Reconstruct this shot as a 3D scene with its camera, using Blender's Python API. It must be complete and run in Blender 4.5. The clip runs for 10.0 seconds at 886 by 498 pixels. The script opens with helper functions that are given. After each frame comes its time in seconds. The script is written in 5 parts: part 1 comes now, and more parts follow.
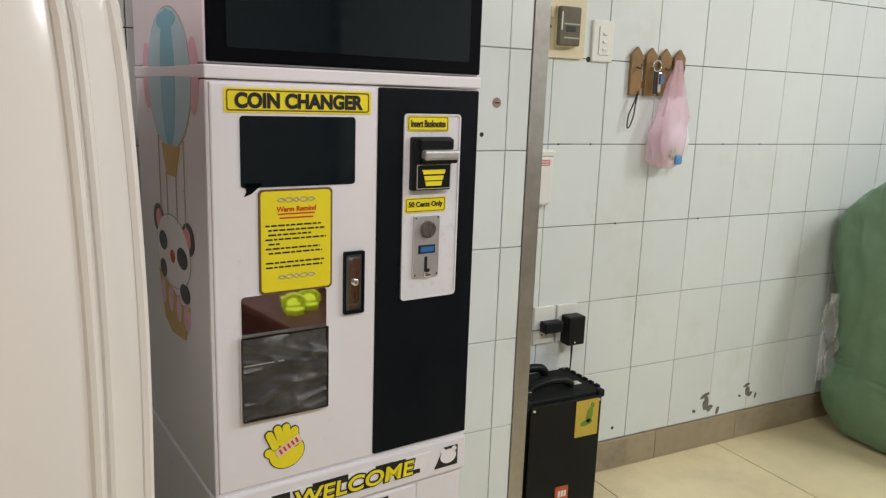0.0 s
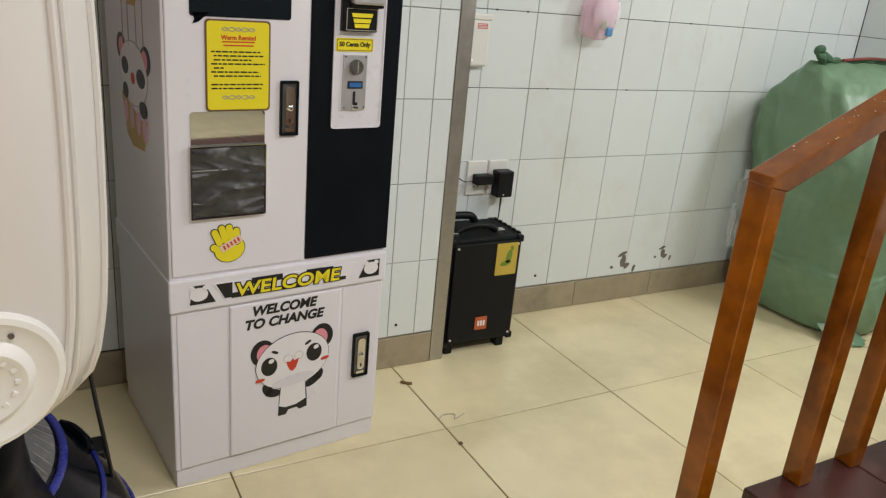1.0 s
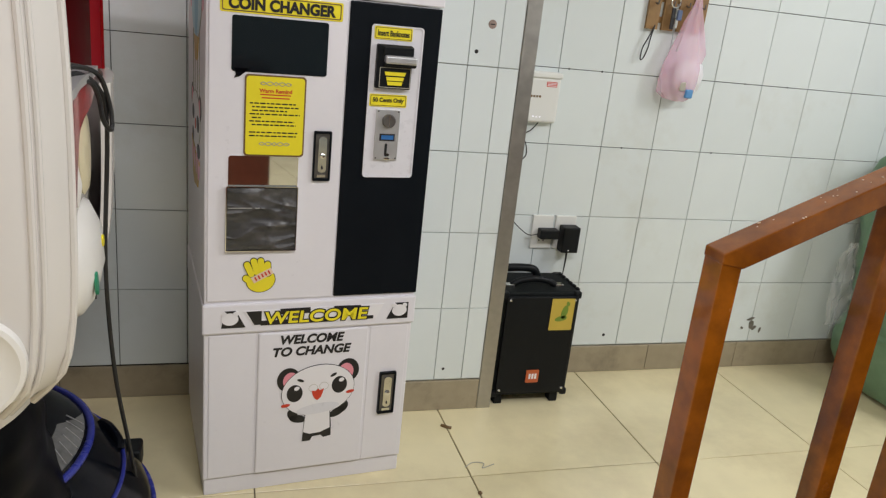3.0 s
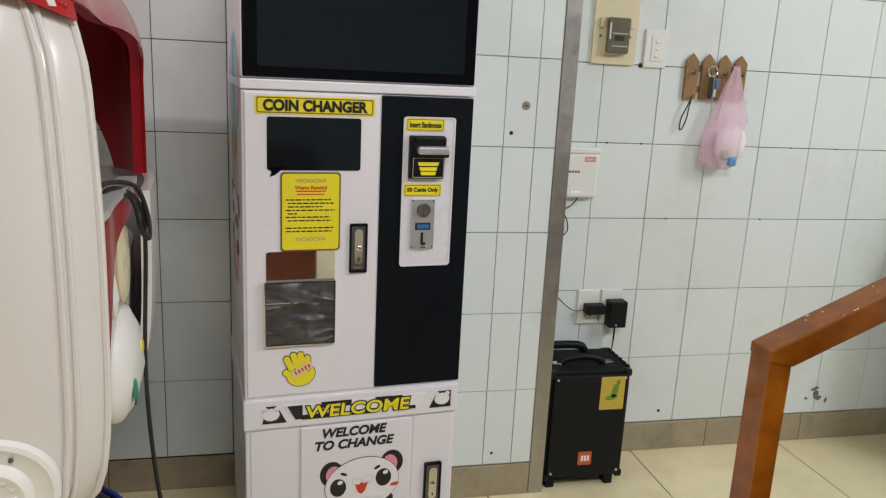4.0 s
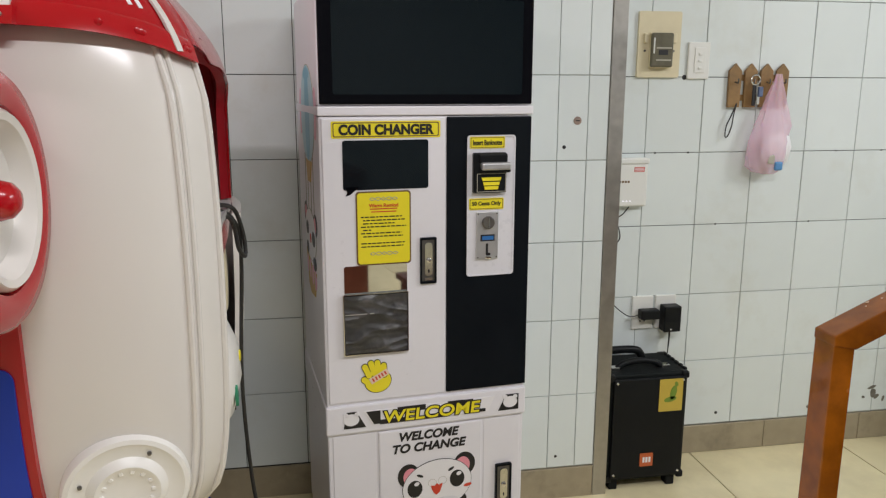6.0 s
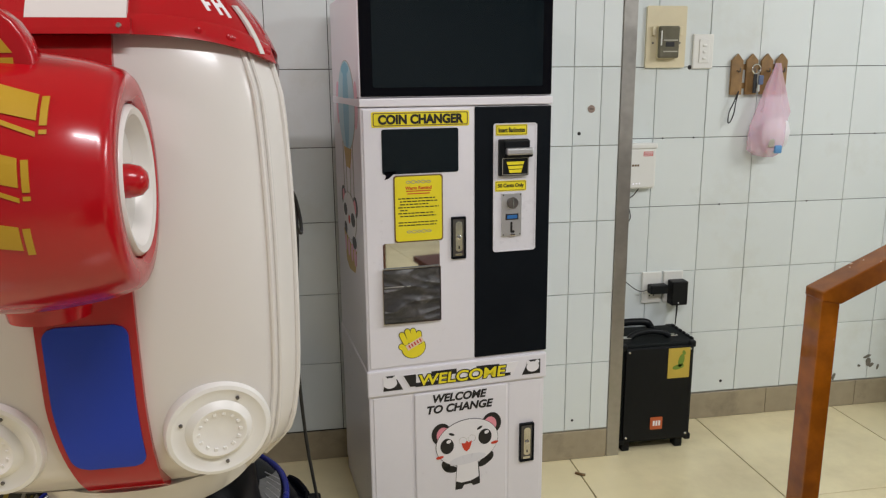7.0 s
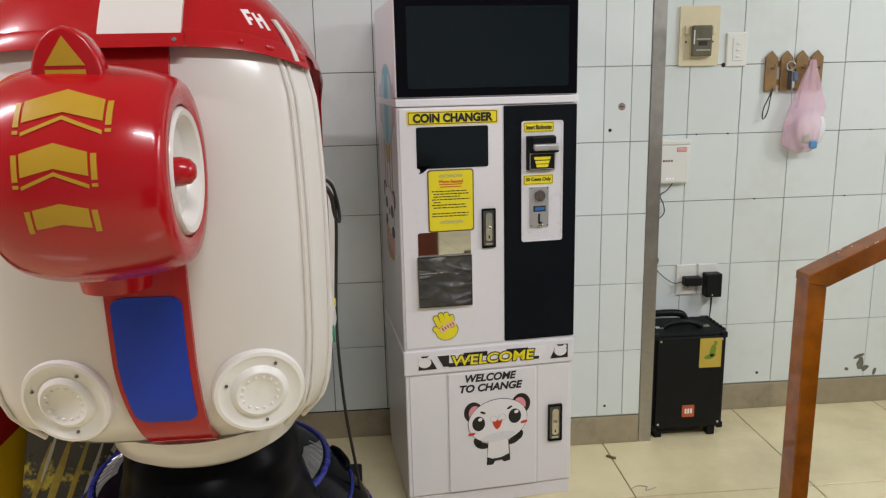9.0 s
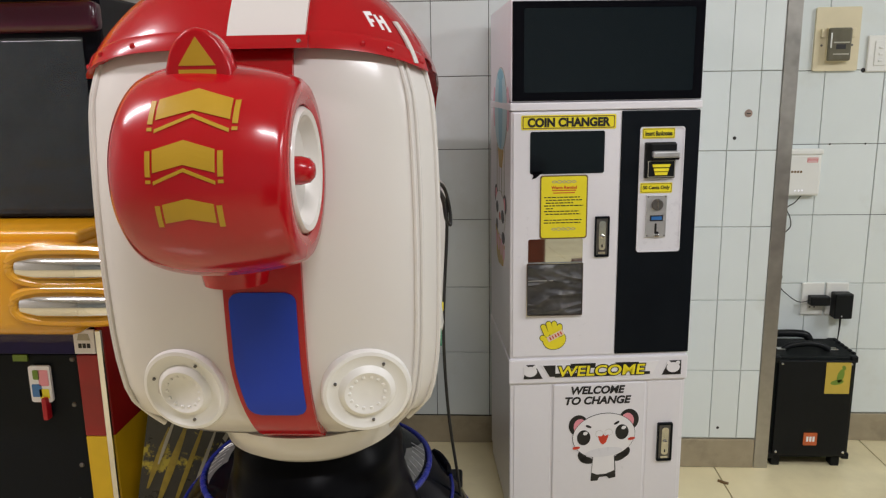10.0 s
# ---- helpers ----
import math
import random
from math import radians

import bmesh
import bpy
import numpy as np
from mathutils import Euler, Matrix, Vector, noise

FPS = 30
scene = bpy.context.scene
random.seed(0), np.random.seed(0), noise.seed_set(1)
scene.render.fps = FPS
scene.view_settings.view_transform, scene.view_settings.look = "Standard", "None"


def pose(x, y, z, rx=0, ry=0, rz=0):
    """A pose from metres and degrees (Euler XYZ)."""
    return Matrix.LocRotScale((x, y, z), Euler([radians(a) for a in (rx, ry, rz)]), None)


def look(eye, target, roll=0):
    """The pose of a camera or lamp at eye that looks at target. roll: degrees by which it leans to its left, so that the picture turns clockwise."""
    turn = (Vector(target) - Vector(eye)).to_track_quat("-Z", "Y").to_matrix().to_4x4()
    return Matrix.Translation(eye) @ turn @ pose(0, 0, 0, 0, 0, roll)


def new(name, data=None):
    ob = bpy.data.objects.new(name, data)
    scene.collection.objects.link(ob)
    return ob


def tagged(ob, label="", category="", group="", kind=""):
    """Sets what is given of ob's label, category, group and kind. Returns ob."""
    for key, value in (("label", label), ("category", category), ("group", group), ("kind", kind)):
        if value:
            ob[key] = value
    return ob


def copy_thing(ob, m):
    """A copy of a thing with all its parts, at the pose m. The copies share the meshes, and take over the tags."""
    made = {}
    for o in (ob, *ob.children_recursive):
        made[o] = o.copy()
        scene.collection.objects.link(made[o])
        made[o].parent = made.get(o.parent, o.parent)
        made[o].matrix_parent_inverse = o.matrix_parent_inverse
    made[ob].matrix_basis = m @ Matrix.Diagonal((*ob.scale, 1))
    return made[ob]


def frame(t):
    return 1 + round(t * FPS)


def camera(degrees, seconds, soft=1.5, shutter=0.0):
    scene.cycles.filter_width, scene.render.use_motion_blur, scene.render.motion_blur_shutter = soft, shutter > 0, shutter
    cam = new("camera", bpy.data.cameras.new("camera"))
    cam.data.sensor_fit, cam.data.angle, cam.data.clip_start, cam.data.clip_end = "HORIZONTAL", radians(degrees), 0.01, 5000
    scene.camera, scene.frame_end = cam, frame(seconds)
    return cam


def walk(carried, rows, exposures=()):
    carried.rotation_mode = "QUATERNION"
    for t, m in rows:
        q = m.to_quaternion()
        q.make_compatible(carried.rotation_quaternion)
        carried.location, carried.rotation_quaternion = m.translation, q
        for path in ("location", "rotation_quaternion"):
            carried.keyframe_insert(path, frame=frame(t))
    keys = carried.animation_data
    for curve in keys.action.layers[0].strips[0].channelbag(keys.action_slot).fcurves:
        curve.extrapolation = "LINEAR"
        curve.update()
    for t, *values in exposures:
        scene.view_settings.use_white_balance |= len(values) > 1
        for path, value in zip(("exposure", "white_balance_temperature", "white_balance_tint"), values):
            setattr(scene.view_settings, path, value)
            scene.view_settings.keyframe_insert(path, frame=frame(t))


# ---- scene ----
cam = camera(60.6, 10.0, soft=1.25)
PATH = [
    (0, (0.145, 0.043, 1.247), (1.062, 1.775, 0.845), 2.0),
    (0.5, (0.116, -0.173, 1.232), (1.065, 1.497, 0.675), 3.8),
    (0.6, (0.12, -0.198, 1.226), (1.07, 1.461, 0.638), 4.3),
    (1, (0.132, -0.273, 1.197), (1.073, 1.357, 0.522), 5.4),
    (1.5, (0.168, -0.297, 1.211), (1.057, 1.347, 0.499), 6.4),
    (2, (0.275, -0.315, 1.212), (1.061, 1.384, 0.51), 7.1),
    (2.2, (0.298, -0.356, 1.221), (1.042, 1.37, 0.537), 7.4),
    (3.3, (0.434, -0.449, 1.275), (0.949, 1.4, 0.714), 5.1),
    (3.5, (0.438, -0.439, 1.29), (0.93, 1.426, 0.76), 4.5),
    (4, (0.448, -0.415, 1.318), (0.878, 1.484, 0.857), 2.8),
    (4.5, (0.449, -0.392, 1.348), (0.811, 1.531, 0.935), 1.4),
    (5, (0.457, -0.379, 1.347), (0.776, 1.557, 0.959), 0.7),
    (5.5, (0.451, -0.419, 1.329), (0.762, 1.518, 0.937), 0.3),
    (6, (0.352, -0.512, 1.318), (0.691, 1.416, 0.907), 0.1),
    (6.2, (0.327, -0.554, 1.32), (0.648, 1.375, 0.902), -0.3),
    (7.3, (0.239, -0.746, 1.329), (0.569, 1.177, 0.888), -0.6),
    (7.5, (0.269, -0.786, 1.329), (0.581, 1.141, 0.895), -0.9),
    (8, (0.328, -0.86, 1.337), (0.574, 1.077, 0.904), -1.3),
    (8.5, (0.328, -0.863, 1.334), (0.524, 1.079, 0.901), -1.4),
    (9, (0.328, -0.863, 1.332), (0.481, 1.083, 0.895), -1.3),
    (9.5, (0.326, -0.863, 1.328), (0.397, 1.088, 0.896), -1.3),
    (10, (0.31, -0.836, 1.326), (0.192, 1.117, 0.908), -0.9),
]
EXPOSURES = [(0.0, -0.08, 6750, 10), (1.5, -0.06, 6650, 10), (2.2, -0.03, 6600, 10), (3.5, -0.05, 6500, 10), (4.5, -0.21, 6500, 10), (5.0, -0.26, 6500, 10), (5.5, -0.18, 6500, 10), (6.0, -0.14, 6500, 10), (7.5, -0.11, 6500, 10), (10.0, -0.09, 6500, 10)]
walk(cam, [(t, look(eye, target, roll)) for t, eye, target, roll in PATH], EXPOSURES)

# ---- light ----
world = bpy.data.worlds.new("world")
scene.world = world
world.use_nodes = True
world.node_tree.nodes["Background"].inputs[0].default_value = (0.85, 0.92, 1.0, 1)
world.node_tree.nodes["Background"].inputs[1].default_value = 0.25


def area_lamp(name, m, sx, sy, watts, colour):
    data = bpy.data.lights.new(name, "AREA")
    data.shape, data.size, data.size_y, data.energy, data.color = "RECTANGLE", sx, sy, watts, colour
    ob = new(name, data)
    ob.matrix_world = m
    return ob


area_lamp("wall_tube_light", look((3.30, 0.25, 2.35), (1.9, 0.5, 0.6)), 1.2, 0.45, 46, (0.98, 0.985, 1.02))
area_lamp("ceiling_tube_light", look((1.0, -1.0, 2.85), (1.0, -1.0, 0)), 1.2, 0.14, 54, (0.985, 0.98, 1.025))
# Added unseen fill, tinted pink, to brighten the changer's side and left wall.
area_lamp("left_fill_light", look((-1.9, 0.2, 2.85), (-1.9, 0.2, 0)), 1.2, 0.12, 49, (1.0, 0.93, 0.99))


# ---- materials ----
def material(name, colour, rough=0.5, metal=0.0, grain=0.0, scale=30.0, bump=0.0, coat=0.0, vary=0.0, spec=0.5, stain=None, stain_scale=4.0, stain_at=(0.55, 0.75)):
    """Principled surface: a fine grain, a broad drift, an optional stain colour, and a fine bump."""
    m = bpy.data.materials.new(name)
    m.use_nodes = True
    nt = m.node_tree
    b = nt.nodes["Principled BSDF"]
    b.inputs["Roughness"].default_value, b.inputs["Metallic"].default_value = rough, metal
    b.inputs["Coat Weight"].default_value, b.inputs["Coat Roughness"].default_value = coat, 0.05
    b.inputs["Specular IOR Level"].default_value = spec
    b.inputs["Base Color"].default_value = (*colour, 1)
    tex = nt.nodes.new("ShaderNodeTexCoord")
    last = None
    if grain > 0:
        n1, n2 = nt.nodes.new("ShaderNodeTexNoise"), nt.nodes.new("ShaderNodeTexNoise")
        n1.inputs["Scale"].default_value, n2.inputs["Scale"].default_value = scale, scale / 9
        n1.inputs["Detail"].default_value = 5
        nt.links.new(tex.outputs["Object"], n1.inputs["Vector"])
        nt.links.new(tex.outputs["Object"], n2.inputs["Vector"])
        add = nt.nodes.new("ShaderNodeMath")
        add.operation = "ADD"
        nt.links.new(n1.outputs[0], add.inputs[0])
        nt.links.new(n2.outputs[0], add.inputs[1])
        mr = nt.nodes.new("ShaderNodeMapRange")
        mr.inputs[1].default_value, mr.inputs[2].default_value = 0.6, 1.4
        mr.inputs[3].default_value, mr.inputs[4].default_value = 1 - grain, 1 + grain
        nt.links.new(add.outputs[0], mr.inputs[0])
        last = mr.outputs[0]
        if vary > 0:
            oi = nt.nodes.new("ShaderNodeObjectInfo")
            mv = nt.nodes.new("ShaderNodeMapRange")
            mv.inputs[3].default_value, mv.inputs[4].default_value = 1 - vary, 1 + vary
            nt.links.new(oi.outputs["Random"], mv.inputs[0])
            mul = nt.nodes.new("ShaderNodeMath")
            mul.operation = "MULTIPLY"
            nt.links.new(last, mul.inputs[0])
            nt.links.new(mv.outputs[0], mul.inputs[1])
            last = mul.outputs[0]
        sc = nt.nodes.new("ShaderNodeVectorMath")
        sc.operation = "SCALE"
        sc.inputs[0].default_value = colour
        nt.links.new(last, sc.inputs["Scale"])
        out = sc.outputs[0]
        if stain:
            n3 = nt.nodes.new("ShaderNodeTexNoise")
            n3.inputs["Scale"].default_value, n3.inputs["Detail"].default_value = stain_scale, 8
            n3.inputs["Roughness"].default_value = 0.65
            geo = nt.nodes.new("ShaderNodeNewGeometry")
            nt.links.new(geo.outputs["Position"], n3.inputs["Vector"])
            mr3 = nt.nodes.new("ShaderNodeMapRange")
            mr3.inputs[1].default_value, mr3.inputs[2].default_value = stain_at
            nt.links.new(n3.outputs[0], mr3.inputs[0])
            mix = nt.nodes.new("ShaderNodeMix")
            mix.data_type = "RGBA"
            nt.links.new(mr3.outputs[0], mix.inputs["Factor"])
            nt.links.new(out, mix.inputs[6])
            mix.inputs[7].default_value = (*stain, 1)
            out = mix.outputs[2]
        nt.links.new(out, b.inputs["Base Color"])
        mrr = nt.nodes.new("ShaderNodeMapRange")
        mrr.inputs[1].default_value, mrr.inputs[2].default_value = 0.6, 1.4
        mrr.inputs[3].default_value, mrr.inputs[4].default_value = max(rough - 0.08, 0.02), min(rough + 0.1, 1)
        nt.links.new(add.outputs[0], mrr.inputs[0])
        nt.links.new(mrr.outputs[0], b.inputs["Roughness"])
        if bump > 0:
            bp = nt.nodes.new("ShaderNodeBump")
            bp.inputs["Strength"].default_value, bp.inputs["Distance"].default_value = bump, 0.002
            nt.links.new(add.outputs[0], bp.inputs["Height"])
            nt.links.new(bp.outputs[0], b.inputs["Normal"])
    return m


def glass_material(name, colour, rough=0.0, clear=0.85):
    m = bpy.data.materials.new(name)
    m.use_nodes = True
    nt = m.node_tree
    b = nt.nodes["Principled BSDF"]
    b.inputs["Base Color"].default_value = (*colour, 1)
    b.inputs["Roughness"].default_value = rough
    b.inputs["Alpha"].default_value = 1 - clear
    b.inputs["Specular IOR Level"].default_value = 0.8
    return m


TILE = material("glazed_white_tile", (0.725, 0.775, 0.765), 0.16, grain=0.03, scale=6, bump=0.12, vary=0.025, stain=(0.64, 0.66, 0.61), stain_scale=2.5, stain_at=(0.56, 0.8))
GROUT_LIGHT = material("pale_grout", (0.60, 0.59, 0.55), 0.9, grain=0.2, scale=40, stain=(0.34, 0.32, 0.27), stain_scale=3.0, stain_at=(0.5, 0.7))
GROUT = material("dark_grout", (0.42, 0.41, 0.38), 0.9, grain=0.3, scale=40, stain=(0.025, 0.025, 0.023), stain_scale=2.6, stain_at=(0.34, 0.47))
SKIRT = material("beige_skirting_tile", (0.35, 0.295, 0.20), 0.4, grain=0.12, scale=25, bump=0.1, vary=0.05, stain=(0.20, 0.17, 0.12), stain_scale=6)
FLOOR = material("cream_floor_tile", (0.80, 0.71, 0.445), 0.2, grain=0.07, scale=10, bump=0.05, vary=0.035, stain=(0.57, 0.48, 0.29), stain_scale=2.2, stain_at=(0.46, 0.86))
FLOOR_JOINT = material("dirty_joint", (0.30, 0.24, 0.14), 0.9, grain=0.3, scale=60, stain=(0.05, 0.04, 0.025), stain_scale=2.0, stain_at=(0.46, 0.58))
PAINT_WALL = material("white_wall_paint", (0.62, 0.62, 0.60), 0.8, grain=0.05, scale=20)
# Unseen rear wall: darkened colour stands in for a dim room in the screens.
DIM_REAR = material("dimmed_rear_wall", (0.30, 0.33, 0.34), 0.7, grain=0.08, scale=12)
STEEL = material("brushed_steel", (0.46, 0.44, 0.41), 0.38, metal=0.9, grain=0.12, scale=50)
CABINET = material("white_powder_coat", (0.80, 0.78, 0.82), 0.34, grain=0.012, scale=70)
BLACK_PANEL = material("satin_black_panel", (0.005, 0.007, 0.010), 0.42, grain=0.1, scale=80, bump=0.03, spec=0.12)
SCREEN = material("black_glass_screen", (0.005, 0.009, 0.012), 0.05, grain=0.05, scale=10, spec=0.36)
SCREEN_RIM = material("black_screen_rim", (0.003, 0.003, 0.005), 0.2, spec=0.12)
YELLOW = material("yellow_sticker", (0.86, 0.73, 0.025), 0.4, grain=0.03, scale=60)
BROWN_INK = material("brown_ink", (0.16, 0.09, 0.03), 0.5)
BLACK_INK = material("black_ink", (0.012, 0.011, 0.012), 0.45)
RED_INK = material("red_ink", (0.62, 0.05, 0.02), 0.5)
WHITE_INK = material("white_print", (0.84, 0.82, 0.84), 0.4)
PINK_INK = material("pink_ink", (0.80, 0.30, 0.36), 0.45)
GREY_INK = material("grey_ink", (0.42, 0.40, 0.33), 0.5)
SILVER_PANEL = material("pearl_panel", (0.74, 0.73, 0.77), 0.3, grain=0.02, scale=80)
CHROME = material("chrome", (0.75, 0.74, 0.72), 0.12, metal=1.0)
DARK_METAL = material("dark_lock_metal", (0.17, 0.16, 0.15), 0.35, metal=0.7, grain=0.2, scale=60)
LCD = material("blue_display", (0.04, 0.16, 0.42), 0.2)
MIRROR = material("mirror_steel", (0.80, 0.79, 0.77), 0.03, metal=1.0)
# The paler second colour paints streak highlights onto the crumpled bag.
WRAP = material("smoky_plastic_bag", (0.060, 0.057, 0.056), 0.42, grain=0.6, scale=16, bump=0.3, spec=0.6, stain=(0.16, 0.155, 0.15), stain_scale=14, stain_at=(0.5, 0.72))
SILVER = material("satin_silver", (0.62, 0.62, 0.63), 0.38, metal=0.75, grain=0.05, scale=60)
GEL_RED = material("glossy_red_shell", (0.40, 0.004, 0.009), 0.2, grain=0.05, scale=12, coat=0.18, spec=0.42)
DEEP_RED = material("dark_red_lining", (0.42, 0.006, 0.016), 0.45, grain=0.05, scale=20)
GEL_WHITE = material("glossy_cream_shell", (0.69, 0.655, 0.615), 0.22, grain=0.010, scale=3, coat=0.08)
DISC_WHITE = material("white_plastic", (0.82, 0.80, 0.76), 0.35, grain=0.02, scale=30)
BLUE_PANEL = material("blue_panel", (0.007, 0.042, 0.40), 0.36, grain=0.04, scale=12, spec=0.3)
CHEVRON = material("mustard_decal", (0.44, 0.26, 0.02), 0.35, grain=0.05, scale=30, spec=0.3)
WOOD = material("varnished_red_wood", (0.27, 0.078, 0.004), 0.2, grain=0.4, scale=22, bump=0.06, coat=0.55, spec=0.35, stain=(0.085, 0.020, 0.001), stain_scale=6, stain_at=(0.42, 0.75))
WOOD_DARK = material("dark_stair_wood", (0.055, 0.018, 0.015), 0.3, grain=0.3, scale=18, bump=0.1, stain=(0.11, 0.045, 0.035), stain_scale=5)
SPEAKER = material("black_speaker_cabinet", (0.008, 0.010, 0.010), 0.6, grain=0.4, scale=160, bump=0.4, spec=0.14)
SPEAKER_SMOOTH = material("black_plastic", (0.007, 0.008, 0.009), 0.42, grain=0.2, scale=60, spec=0.2)
SACK = material("green_woven_sack", (0.145, 0.255, 0.150), 0.38, grain=0.10, scale=240, bump=0.35, stain=(0.20, 0.32, 0.20), stain_scale=5)
IVORY = material("aged_ivory_plastic", (0.70, 0.62, 0.42), 0.4, grain=0.04, scale=30)
SWITCH_WHITE = material("switch_white", (0.78, 0.78, 0.74), 0.35)
RACK_WOOD = material("brown_rack_wood", (0.26, 0.150, 0.055), 0.6, grain=0.3, scale=40, bump=0.2)
ORANGE = material("amber_plastic", (0.76, 0.36, 0.012), 0.22, grain=0.1, scale=15, coat=0.4)
RUBBER = material("black_cable", (0.012, 0.012, 0.013), 0.5)
BASE_BLACK = material("glossy_black_base", (0.004, 0.005, 0.008), 0.16, grain=0.4, scale=14, bump=0.5, spec=0.16)
BASE_BLUE = material("blue_trim", (0.025, 0.035, 0.27), 0.25, grain=0.15, scale=30)
MESH_GREY = material("grey_lamp_mesh", (0.15, 0.15, 0.145), 0.5, grain=0.4, scale=80, bump=0.6)


# ---- mesh helpers ----
def part(name, bm, mat, parent=None, label="", smooth=False, kind=""):
    me = bpy.data.meshes.new(name)
    if smooth:
        for f in bm.faces:
            f.smooth = True
    bm.to_mesh(me)
    bm.free()
    me.materials.append(mat)
    ob = new(name, me)
    if smooth:
        for p in me.polygons:
            p.use_smooth = True
        me.set_sharp_from_angle(angle=radians(40))
    if parent:
        ob.parent = parent
    return tagged(ob, label=label, kind=kind)


def thing(name, label, category, m=None, group="", kind=""):
    ob = new(name)
    ob.empty_display_size = 0.1
    if m is not None:
        ob.matrix_world = m
    return tagged(ob, label, category, group, kind)


def add_box(bm, x0, x1, y0, y1, z0, z1, bevel=0.0, seg=2, m=None):
    r = bmesh.ops.create_cube(bm, size=1)
    vs = r["verts"]
    for v in vs:
        v.co = Vector((x0 + (v.co.x + 0.5) * (x1 - x0), y0 + (v.co.y + 0.5) * (y1 - y0), z0 + (v.co.z + 0.5) * (z1 - z0)))
    if bevel > 0:
        es = list({e for v in vs for e in v.link_edges})
        res = bmesh.ops.bevel(bm, geom=es, offset=bevel, segments=seg, affect="EDGES", profile=0.5)
        vs = list({v for f in res["faces"] for v in f.verts} | {v for v in vs if v.is_valid})
    if m is not None:
        for v in vs:
            v.co = m @ v.co
    return bm


def box(*a, **k):
    return add_box(bmesh.new(), *a, **k)


def rounded_outline(w, h, r, n=5):
    """Outline of a rounded rectangle round the origin, counter-clockwise."""
    pts = []
    for cx, cy, a0 in ((w / 2 - r, h / 2 - r, 0), (-w / 2 + r, h / 2 - r, 90), (-w / 2 + r, -h / 2 + r, 180), (w / 2 - r, -h / 2 + r, 270)):
        for i in range(n + 1):
            a = radians(a0 + 90 * i / n)
            pts.append((cx + r * math.cos(a), cy + r * math.sin(a)))
    return pts


def ellipse_outline(w, h, n=32, turn=0.0):
    c, s = math.cos(radians(turn)), math.sin(radians(turn))
    pts = [(w / 2 * math.cos(2 * math.pi * i / n), h / 2 * math.sin(2 * math.pi * i / n)) for i in range(n)]
    return [(x * c - y * s, x * s + y * c) for x, y in pts]


def add_plate(bm, outline, y0, y1, cx=0.0, cz=0.0):
    """A prism: the outline in x and z, from y0 (front) to y1 (back)."""
    a = [bm.verts.new((x + cx, y0, z + cz)) for x, z in outline]
    b = [bm.verts.new((x + cx, y1, z + cz)) for x, z in outline]
    bm.faces.new(a)
    bm.faces.new(b[::-1])
    n = len(a)
    for i in range(n):
        bm.faces.new((a[i], b[i], b[(i + 1) % n], a[(i + 1) % n]))
    bmesh.ops.recalc_face_normals(bm, faces=bm.faces)
    return bm


def plate(outline, y0, y1, cx=0.0, cz=0.0):
    return add_plate(bmesh.new(), outline, y0, y1, cx, cz)


def ring_plate(outer, inner, y0, y1, cx=0.0, cz=0.0):
    """A flat ring between two outlines of the same count."""
    bm = bmesh.new()
    rows = [[bm.verts.new((x + cx, y, z + cz)) for x, z in o] for o, y in ((outer, y1), (outer, y0), (inner, y0), (inner, y1))]
    n = len(outer)
    for k in range(4):
        p, q = rows[k], rows[(k + 1) % 4]
        for i in range(n):
            bm.faces.new((p[i], p[(i + 1) % n], q[(i + 1) % n], q[i]))
    bmesh.ops.recalc_face_normals(bm, faces=bm.faces)
    return bm


def tube(points, r, sides=10, closed=False, smooth_steps=6):
    """A round bar along a smooth line through the points."""
    P = [Vector(p) for p in points]
    if smooth_steps > 1 and len(P) > 2:
        Q = []
        for i in range(len(P) - 1):
            p0, p1, p2, p3 = P[max(i - 1, 0)], P[i], P[i + 1], P[min(i + 2, len(P) - 1)]
            for k in range(smooth_steps):
                t = k / smooth_steps
                Q.append(0.5 * (2 * p1 + (p2 - p0) * t + (2 * p0 - 5 * p1 + 4 * p2 - p3) * t * t + (3 * p1 - p0 - 3 * p2 + p3) * t ** 3))
        P = Q + [P[-1]]
    bm = bmesh.new()
    rows = []
    ref = Vector((0.13, 0.31, 0.94))
    for i, p in enumerate(P):
        d = (P[min(i + 1, len(P) - 1)] - P[max(i - 1, 0)]).normalized()
        a = d.cross(ref).normalized()
        b = d.cross(a)
        rr = r(i / (len(P) - 1)) if callable(r) else r
        rows.append([bm.verts.new(p + rr * (math.cos(2 * math.pi * k / sides) * a + math.sin(2 * math.pi * k / sides) * b)) for k in range(sides)])
    for u, v in zip(rows, rows[1:]):
        for k in range(sides):
            bm.faces.new((u[k], u[(k + 1) % sides], v[(k + 1) % sides], v[k]))
    bm.faces.new(rows[0][::-1])
    bm.faces.new(rows[-1])
    bmesh.ops.recalc_face_normals(bm, faces=bm.faces)
    return bm


def lathe(profile, n=40, m=None):
    """Turns (radius, height) pairs round z."""
    bm = bmesh.new()
    rows = []
    for r, z in profile:
        rows.append([bm.verts.new((r * math.cos(2 * math.pi * i / n), r * math.sin(2 * math.pi * i / n), z)) for i in range(n)])
    for a, b in zip(rows, rows[1:]):
        for i in range(n):
            bm.faces.new((a[i], a[(i + 1) % n], b[(i + 1) % n], b[i]))
    bm.faces.new(rows[0][::-1])
    bm.faces.new(rows[-1])
    bmesh.ops.remove_doubles(bm, verts=bm.verts, dist=1e-5)
    bmesh.ops.recalc_face_normals(bm, faces=bm.faces)
    if m is not None:
        bmesh.ops.transform(bm, matrix=m, verts=bm.verts)
    return bm


